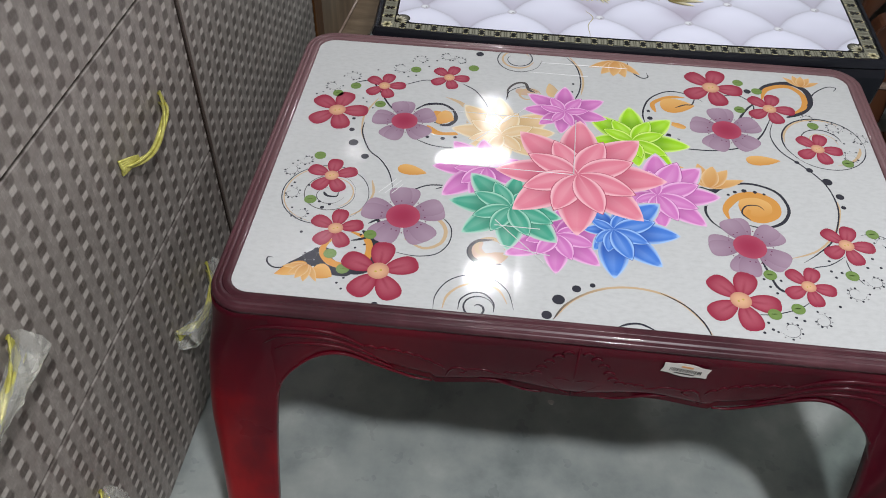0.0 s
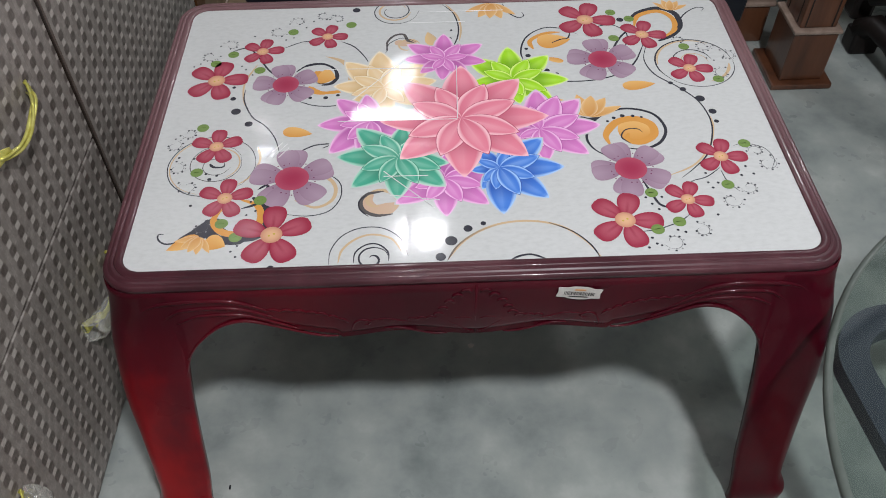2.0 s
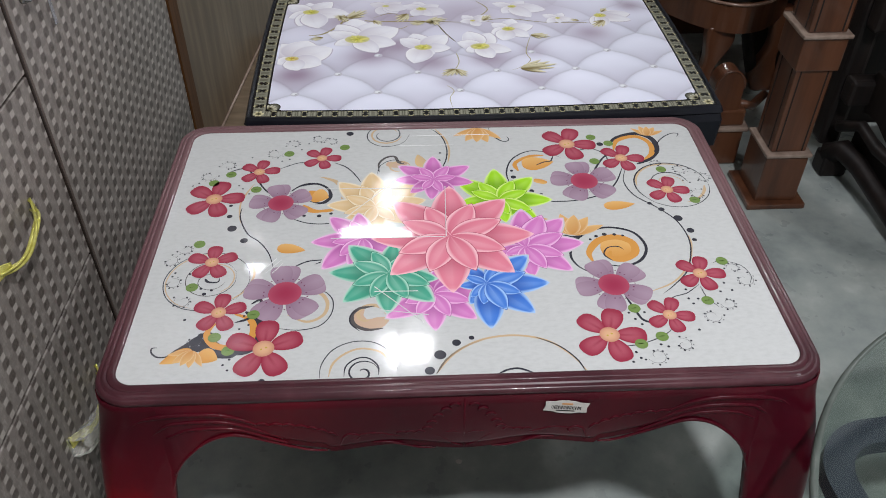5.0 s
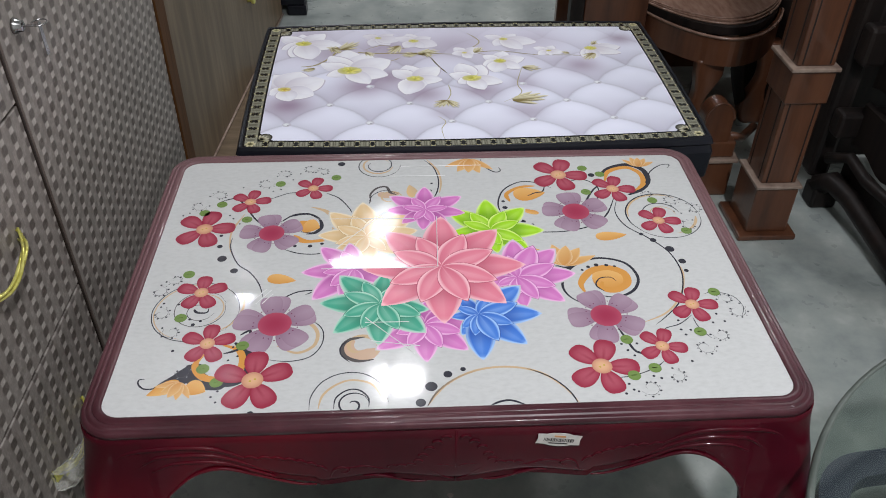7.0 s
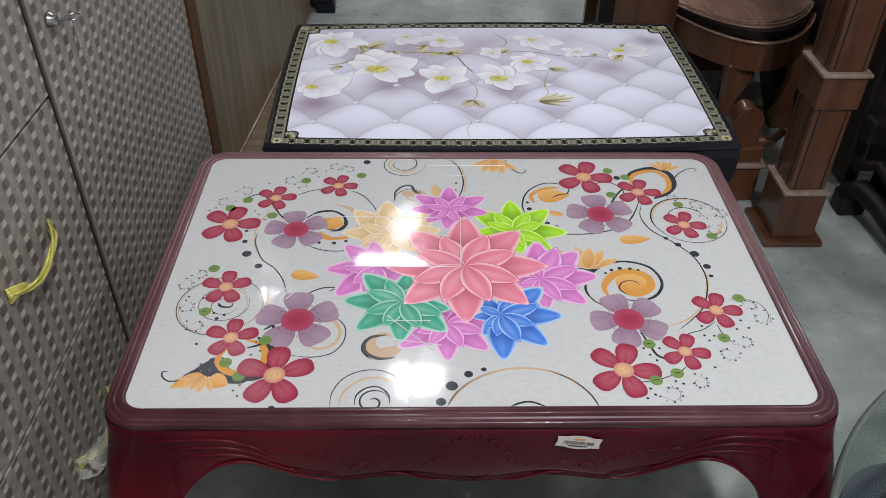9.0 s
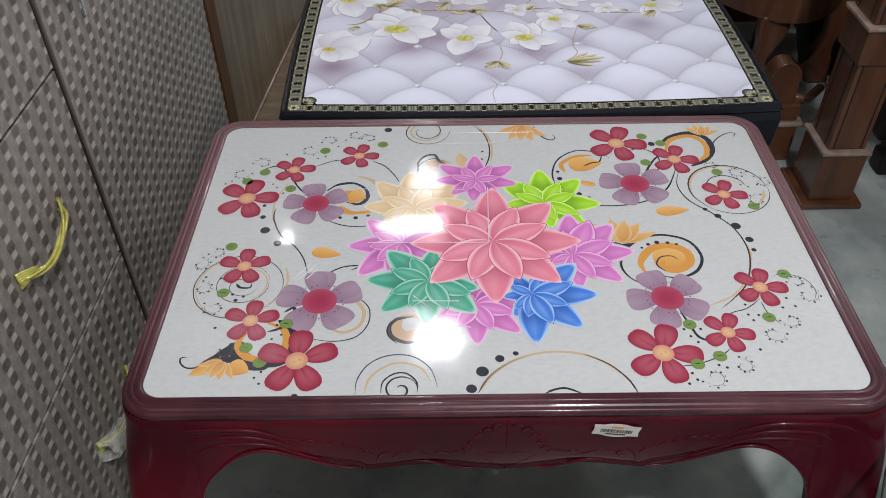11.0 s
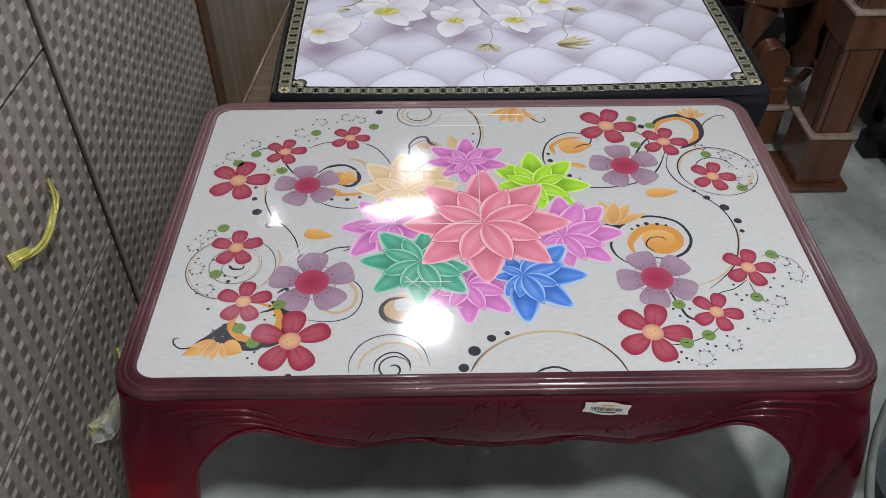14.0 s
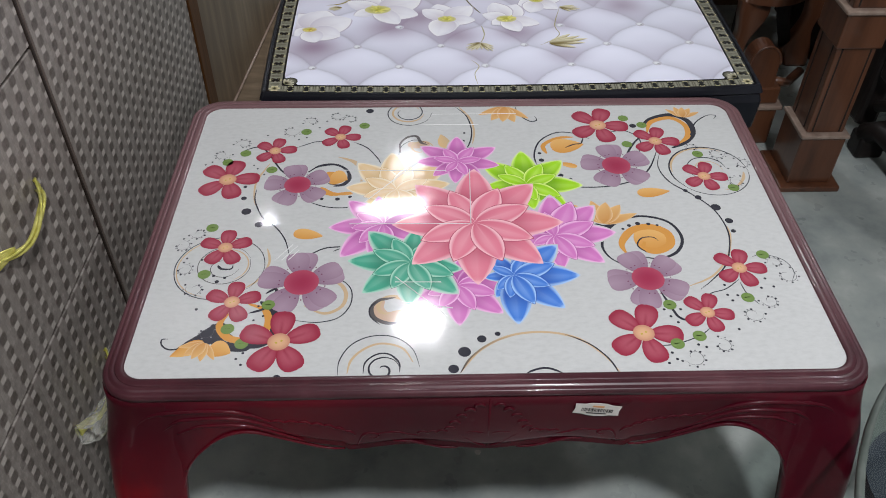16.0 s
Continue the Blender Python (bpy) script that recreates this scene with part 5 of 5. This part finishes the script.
def bud(x, y, r, ang):
    ink = Ink(BT_Z + 0.0006)
    for s in (-0.55, 0.45, -0.2, 0.2, 0.0):
        ink.petal(x, y, ang + s, r * (1.0 - 0.6 * abs(s)), r * 0.085, lambda u, v: mix((0.22, 0.17, 0.06), (0.82, 0.77, 0.54), 0.05 + 1.0 * u + 0.55 * v), 0.0, (0.5, 0.8), 6, 4)
        ink.z += 0.00002
    ink.done("leaf", blk_panel)


magnolia(-0.182, 0.198, ((29, 40), (159, 38), (-108, 46), (-56, 46), (-20, 50)), 0.008, 0.38, 0, 0.45)
magnolia(-0.103, 0.179, ((108, 42), (154, 46), (25, 44), (-28, 58), (-61, 44), (-120, 40)), 0.012, 0.38, 1, 0.35)
magnolia(0.100, 0.182, ((156, 46), (40, 40), (-15, 75), (-125, 42), (-58, 66)), 0.010, 0.34, 0, 0.2)
magnolia(0.006, 0.114, ((127, 34), (27, 46), (-170, 28), (11, 30), (-67, 30)), 0.006, 0.40, 1, 0.15)
magnolia(0.193, 0.118, ((62, 28), (150, 36), (-22, 34), (-142, 34), (-85, 24)), 0.006, 0.36, 0, 0.1)
magnolia(-0.347, 0.174, ((98, 50), (49, 68), (145, 66), (-9, 85), (-149, 54), (-107, 72), (-75, 83)), 0.018, 0.33, 2)
magnolia(-0.371, -0.042, ((113, 72), (71, 82), (28, 88), (-143, 36), (-25, 66), (-73, 52)), 0.014, 0.46, 2, 0.0, (0.62, 0.30, 0.02))
magnolia(-0.242, 0.037, ((95, 100), (63, 92), (122, 84), (29, 98), (150, 72), (-17, 84), (-152, 52), (-55, 74)), 0.026, 0.34, 3)
magnolia(-0.106, -0.006, ((106, 66), (139, 62), (46, 74), (-6, 56), (-57, 38), (-107, 71)), 0.018, 0.36, 4)
magnolia(0.079, 0.070, ((75, 50), (14, 56), (140, 44), (-150, 44), (-45, 55), (-108, 56)), 0.014, 0.38, 3)
magnolia(0.011, -0.008, ((67, 66), (107, 72), (156, 50), (-19, 66), (-140, 38), (-68, 56)), 0.020, 0.37, 5)
magnolia(0.288, 0.126, ((42, 38), (5, 68), (-23, 68), (-121, 50), (-89, 50)), 0.014, 0.30, 3)
twig(5, 4, (0.36, 0.31, 0.14), (-0.345, 0.060), (-0.315, 0.066), (-0.285, 0.100), (-0.265, 0.128), (-0.184, 0.119), (-0.097, 0.117), (-0.011, 0.107))
twig(3, 2, (0.30, 0.26, 0.12), (-0.011, 0.107), (0.077, 0.121), (0.161, 0.099), (0.235, 0.094), (0.283, 0.086))
twig(3, 2, (0.42, 0.37, 0.20), (-0.281, 0.096), (-0.221, 0.111), (-0.159, 0.083), (-0.134, 0.097))
twig(3, 2, (0.40, 0.35, 0.18), (0.021, 0.217), (0.044, 0.171), (0.021, 0.127), (0.056, 0.099))
twig(2.5, 2, (0.38, 0.34, 0.2), (-0.209, 0.139), (-0.172, 0.160), (-0.134, 0.140), (-0.096, 0.161))
twig(3, 3, (0.16, 0.13, 0.08), (-0.070, 0.098), (-0.056, 0.056), (-0.038, 0.017))
twig(2.5, 1.5, (0.45, 0.42, 0.24), (-0.040, -0.034), (-0.037, -0.071), (-0.048, -0.106))
twig(2, 1.5, (0.42, 0.38, 0.20), (0.124, 0.044), (0.103, -0.033), (0.107, -0.070), (0.090, -0.094), (0.066, -0.111))
twig(2, 1.2, (0.5, 0.45, 0.28), (-0.068, -0.163), (-0.055, -0.185), (-0.064, -0.212), (-0.061, -0.247))
bud(0.083, -0.106, 0.0765, 0.20)
bud(0.123, 0.039, 0.0422, -0.24)
bud(-0.046, -0.102, 0.0403, -2.37)
bud(-0.046, -0.102, 0.0383, -0.99)
bud(-0.265, 0.139, 0.0573, 0.75)
bud(-0.265, 0.139, 0.0349, 2.73)
bud(-0.097, 0.112, 0.0519, 0.27)
bud(-0.097, 0.112, 0.0381, -2.90)
bud(0.292, 0.100, 0.0453, -2.32)
bud(-0.134, 0.155, 0.0506, -2.09)
bud(-0.085, 0.120, 0.0333, -1.00)
bud(-0.284, 0.148, 0.0352, -0.97)
bud(0.027, 0.113, 0.0350, 0.93)
bud(-0.314, 0.047, 0.0296, -2.94)
bud(-0.209, 0.125, 0.0298, -0.88)
bud(0.236, 0.100, 0.0202, 2.57)
bud(0.294, 0.144, 0.0256, 0.90)


def border_print():
    """The olive and gold chain band round the black top."""
    ink = Ink(BT_TOP - 0.0014)
    outer = bowed(BT_HX - 0.0085, BT_HY - 0.0080, 0.013, 0.004, n=30)
    inner = bowed(PRINT_X - 0.001, PRINT_Y - 0.001, 0.011, 0.002, n=30)
    outer.append(outer[0])
    inner.append(inner[0])
    rows = [[(o[0] + (q[0] - o[0]) * w, o[1] + (q[1] - o[1]) * w) for w in (0, 0.12, 0.13, 0.87, 0.88, 1)] for o, q in zip(outer, inner)]
    black, gold, pale = (0.010, 0.010, 0.011), (0.42, 0.38, 0.19), (0.58, 0.56, 0.44)
    olive = (0.25, 0.245, 0.185)
    ink.grid(rows, [[black, black, olive, olive, black, black]] * len(rows))
    ink.done("border_band", blk_panel, "olive border band edged in black")
    for (ax, ay), (bx, by), bow in (((-1, -1), (1, -1), (0, -1)), ((1, -1), (1, 1), (1, 0)), ((1, 1), (-1, 1), (0, 1)), ((-1, 1), (-1, -1), (-1, 0))):
        ink = Ink(BT_TOP - 0.0010)
        cx, cy = (BT_HX - 0.0085 + PRINT_X) / 2, (BT_HY - 0.0080 + PRINT_Y) / 2
        p, q = Vector((ax * cx, ay * cy)), Vector((bx * cx, by * cy))
        count = round((q - p).length / 0.0275)
        d = (q - p).normalized()
        s = Vector((-d.y, d.x))
        half = 0.0078
        for i in range(count + 1):
            w = i / count
            o = p + (q - p) * w + Vector(bow) * (0.012 if bow[1] else 0.0042) * 4 * w * (1 - w)
            if 0 < i < count:
                ink.z = BT_TOP - 0.00105
                ink.grid([[tuple(o - d * 0.0058 + s * half), tuple(o - d * 0.0058 - s * half)], [tuple(o + d * 0.0058 + s * half), tuple(o + d * 0.0058 - s * half)]], [[black] * 2] * 2)
                ink.z = BT_TOP - 0.00100
                for side in (-1, 1):
                    ink.disc(*(o + s * side * 0.0068), 0.0048, 0.0040, pale, gold, n=12, rings=1)
                ink.z = BT_TOP - 0.00097
                for side in (-1, 1):
                    ink.disc(*(o + s * side * 0.0050), 0.0036, 0.0030, black, n=10, rings=1)
                    ink.disc(*(o + d * side * 0.0050), 0.0020, 0.0020, olive, n=8, rings=1)
            if i < count:
                m = o + d * 0.01375
                for k in (-1.5, -0.5, 0.5, 1.5):
                    ink.stroke([tuple(m + d * k * 0.0034 + s * half), tuple(m + d * k * 0.0034 - s * half)], 0.0012, 0.0012, (0.36, 0.355, 0.28) if abs(k) > 1 else (0.12, 0.118, 0.085), taper=False)
        ink.z = BT_TOP - 0.00094
        for k in range(6):
            ink.petal(p.x, p.y, k * math.pi / 3, 0.010, 0.0032, lambda u, v: mix(gold, (0.72, 0.66, 0.42), u), 0.0, (0.6, 0.6), 5, 2)
        ink.done("border_chain", blk_panel, "pale gold and black chain pattern")
    for sx in (-1, 1):
        for sy in (-1, 1):
            ink = Ink(BT_TOP - 0.0004)
            mx, my = sx * (PRINT_X - 0.011), sy * (PRINT_Y - 0.011)
            ink.disc(mx, my, 0.0135, 0.0135, olive, black, n=20, rings=2)
            ink.z += 0.00003
            for k in range(5):
                a = math.atan2(sy, sx) + math.pi + (k - 2) * 0.45
                ink.petal(mx + sx * 0.008, my + sy * 0.008, a, 0.017, 0.0026, lambda u, v: mix((0.30, 0.27, 0.13), pale, u), 0.0, (0.6, 0.6), 5, 2)
            ink.done("corner_shell", blk_panel, "pale gold shell corner ornament")
    ink = Ink(BT_TOP - 0.0006)
    edge = bowed(PRINT_X + 0.0005, PRINT_Y + 0.0005, 0.0105, NOTCH, n=22)
    edge.append(edge[0])
    for a, b in zip(edge, edge[1:]):
        d = Vector((b[0] - a[0], b[1] - a[1])).normalized() * 0.0004
        n = Vector((d.y, -d.x)).normalized() * 0.0016
        ink.grid([[(a[0] - d.x - n.x, a[1] - d.y - n.y), (a[0] - d.x + n.x, a[1] - d.y + n.y)], [(b[0] + d.x - n.x, b[1] + d.y - n.y), (b[0] + d.x + n.x, b[1] + d.y + n.y)]], [[black] * 2] * 2)
    ink.done("border_line", blk_panel)


border_print()

# ---- film left on two handles, and the key ----
def wrap_sleeve(parent, y, z, seed, length=0.16):
    rng = random.Random(seed)
    rings = []
    for i in range(15):
        u = i / 14
        s = u - 0.5
        out = 0.016 * (1 - (2 * s) ** 2) + 0.012
        r = 0.010 + 0.009 * abs(2 * u - 1) ** 2
        rings.append([(max(out + r * 1.1 * math.cos(a) * rng.uniform(0.75, 1.25), 0.001), s * length, r * math.sin(a) * rng.uniform(0.8, 1.5) - 0.004) for a in (2 * math.pi * k / 12 for k in range(12))])
    ob = part("film_sleeve", loft(rings, caps=False), M_WRAP, parent, "crumpled clear film left on the handle")
    ob.location = (0, y, z)


wrap_sleeve(wardrobe_fronts[1], -0.520, 0.562, 1)
wrap_sleeve(wardrobe_fronts[0], -0.099, 0.220, 2)
wrap_sleeve(wardrobe_fronts[0], -0.520, 0.233, 3)


def lock():
    l = part("lock", loft([[(x, r * math.cos(a), r * math.sin(a)) for a in (2 * math.pi * k / 20 for k in range(20))] for x, r in ((0.0, 0.011), (0.004, 0.011), (0.006, 0.009), (0.012, 0.008), (0.013, 0.006))]), M_CHROME, wardrobe_fronts[3], "chrome cylinder lock", smooth=True)
    l.location = (0.0005, 0.148, 0.795)
    part("key", tube([(0.012, 0, 0), (0.030, 0.002, 0)], 0.0016, 6), M_CHROME, l)
    part("key_ring", tube([(0.030 + 0.010 * math.sin(a), 0.012 - 0.012 * math.cos(a), 0.0) for a in (2 * math.pi * k / 20 for k in range(21))], 0.001, 6), M_CHROME, l)
    part("spare_key", box(0.024, 0.026, 0.018, 0.027, -0.052, -0.004, 0.0008), M_CHROME, l)


lock()

# ---- mahogany bow-fronted console behind ----
def bow_front(z0, z1, back, mat, name, parent, bow=0.235, thick=0.02, smooth=False):
    x0, x1 = 0.640, 1.070
    rows = []
    for i in range(33):
        u = i / 32
        x = x0 + (x1 - x0) * u
        y = 1.33 - bow * math.sin(math.pi * u) ** 0.75 + back
        rows.append([(x, y, z0), (x, y, z1), (x, y + thick, z1), (x, y + thick, z0)])
    return part(name, loft(rows), mat, parent, smooth=smooth)


def bow_bead(z, back, bow, radius, parent):
    pts = [(0.640 + 0.43 * u, 1.33 - bow * math.sin(math.pi * u) ** 0.75 + back, z) for u in (i / 32 for i in range(33))]
    return part("bead", tube(pts, radius, 8), M_SHINE, parent, "bead in a pale brown that stands in for its highlight", smooth=True)


console = thing("console_table", "polished mahogany bow-fronted console table with scrolled legs", "table")
bow_front(0.255, 0.334, 0.0, M_MAHOG, "apron", console)
bow_bead(0.337, -0.002, 0.235, 0.0042, console)
bow_front(0.334, 0.356, 0.030, M_DARK, "drawer_front", console)
bow_bead(0.3585, 0.022, 0.205, 0.0034, console)
bow_front(0.354, 0.3640, 0.026, M_SHINE, "top", console, bow=0.200, thick=0.40)
bow_bead(0.3655, 0.034, 0.195, 0.0026, console)
part("side_board", box(0.470, 0.652, 1.27, 1.30, 0.05, 0.78, 0.003), M_MAHOG, console)
part("stile", box(0.430, 0.4695, 1.27, 1.31, 0.0, 0.80, 0.003), M_DARK, console)
part("back_board", box(0.46, 1.16, 1.62, 1.65, 0.0, 0.80, 0.003), M_MAHOG, console)
for lx, ly in ((0.800, 1.14), (1.03, 1.25)):
    rings = []
    for i in range(29):
        u = i / 28
        h = 0.030 + 0.011 * math.sin(u * 8.5 + 0.6)
        rings.append([(x, y, 0.262 * (1 - u)) for x, y in rounded_rect(h, 0.022, 0.010, 4, lx + 0.014 * math.sin(u * 5.2 + 0.8), ly)])
    part("leg", loft(rings), M_MAHOG, console, smooth=True)
part("brace", tube([(0.90, 1.16, 0.255), (0.94, 1.22, 0.16), (0.99, 1.26, 0.05)], 0.020, 8, flat=0.7), M_DARK, console, smooth=True)
part("back_leg", box(0.865, 0.905, 1.34, 1.38, 0.0, 0.26, 0.005), M_DARK, console)

# ---- carved bracket foot beside the post ----
foot = thing("carved_foot", "low carved mahogany bracket foot with a rounded lobe", "stand", "", (0.757, 0.87, 0))
part("block", box(-0.050, 0.060, -0.03, 0.05, 0.0, 0.105, 0.006), M_MAHOG, foot)
part("band", box(-0.058, 0.070, -0.036, 0.055, 0.105, 0.118, 0.004), M_PALE, foot)
part("neck", box(-0.044, 0.055, -0.026, 0.045, 0.118, 0.165, 0.006), M_MAHOG, foot)
lobe = [(0.036 * math.cos(a), 0.046 * math.sin(a)) for a in (math.pi * k / 16 for k in range(17))]
part("lobe", loft([[(x - 0.004, y, 0.228 + z) for x, z in [(0.036, -0.065)] + lobe + [(-0.036, -0.065)]] for y in (-0.022, 0.030)]), M_MAHOG, foot)
part("lobe_edge", tube([(x * 1.04 - 0.004, -0.022, 0.228 + z * 1.04) for x, z in lobe], 0.0030, 6), M_MAHOG, foot, smooth=True)
part("stretcher", tube([(0.045, 0.01, 0.165), (0.09, 0.03, 0.145), (0.14, 0.08, 0.150)], 0.012, 8), M_MAHOG, foot, smooth=True)

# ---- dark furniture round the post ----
dark_side = thing("dark_cabinet", "dark wooden cabinet side behind the post", "cabinet")
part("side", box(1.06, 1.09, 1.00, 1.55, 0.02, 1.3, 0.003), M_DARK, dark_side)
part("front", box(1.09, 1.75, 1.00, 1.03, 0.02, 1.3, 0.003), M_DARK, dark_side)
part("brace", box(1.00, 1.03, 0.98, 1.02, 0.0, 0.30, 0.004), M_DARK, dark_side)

chair = thing("carved_chair", "dark carved wooden chair with scrolled legs and rails", "chair", "", (1.08, 0.80, 0))
part("front_foot", box(-0.060, 0.010, -0.03, 0.03, 0.0, 0.060, 0.008), M_DARK, chair)
part("rocker", tube([(-0.04, 0.0, 0.055), (-0.02, -0.03, 0.085), (0.0, -0.10, 0.075), (0.012, -0.25, 0.050), (0.016, -0.48, 0.030)], lambda u: 0.030 - 0.006 * u, 10), M_DARK, chair, smooth=True)
part("lower_rail", tube([(-0.04, 0.0, 0.14), (-0.01, -0.05, 0.170), (0.0, -0.13, 0.15), (0.006, -0.27, 0.165), (0.012, -0.5, 0.15)], 0.015, 10), M_DARK, chair, smooth=True)
part("seat_rail", box(-0.05, 0.42, -0.02, 0.03, 0.205, 0.275, 0.010), M_DARK, chair)
part("back_post", box(-0.055, 0.0, 0.03, 0.09, 0.06, 0.80, 0.012), M_DARK, chair)
for k in range(3):
    pts = [(0.12 + 0.11 * k + 0.035 * math.cos(a), 0.0, 0.34 + 0.050 * math.sin(a)) for a in (2 * math.pi * i / 20 for i in range(21))]
    part("scroll", tube(pts, 0.013, 8), M_DARK, chair, smooth=True)
def slanted_board(name, z0, z1, arch=0.0):
    """A carved board that runs from the back foot towards the front."""
    rows = []
    for i in range(25):
        u = i / 24
        x, y = 0.004 + 0.022 * u, -0.01 - 0.62 * u
        lo = z0 + arch * math.sin(math.pi * min(u * 2.2, 1.0)) + 0.012 * math.sin(u * 20)
        rows.append([(x, y, lo), (x, y, z1), (x + 0.018, y + 0.014, z1), (x + 0.018, y + 0.014, lo)])
    return part(name, loft(rows), M_DARK, chair)


slanted_board("lower_board", 0.0125, 0.150, 0.020)
slanted_board("upper_board", 0.185, 0.300)
slanted_board("back_board", 0.345, 0.62)
part("top_rail", box(-0.05, 0.42, -0.02, 0.03, 0.40, 0.50, 0.012), M_DARK, chair)

# ---- black furniture leg on the far floor ----
far = thing("black_cabinet", "black cabinet standing on the far floor", "cabinet", "", (-0.445, 2.13, 0))
part("foot", box(-0.038, 0.034, -0.03, 0.03, 0.0, 0.04, 0.004), M_BLACK, far)
part("body", box(-0.30, 0.030, -0.028, 0.40, 0.04, 1.2, 0.006), M_BLACK, far)

# ---- specks on the floor ----
scrap = thing("paper_scrap", "tiny white paper scrap lying on the concrete floor", "litter", "", (0.014, -0.077, 0.0))
part("scrap", loft([[(0.0055 * math.cos(a) * (1 + 0.2 * math.sin(3 * a)), 0.0045 * math.sin(a), z) for a in (2 * math.pi * k / 12 for k in range(12))] for z in (0.0, 0.0012, 0.0016)]), M_STICK, scrap)
chip = thing("plastic_chip", "tiny dark plastic chip lying on the concrete floor", "litter", "", (-0.390, -0.336, 0.0))
part("chip", box(-0.0014, 0.0014, -0.0035, 0.0035, 0.0, 0.002, 0.0005), M_BLACK, chip)
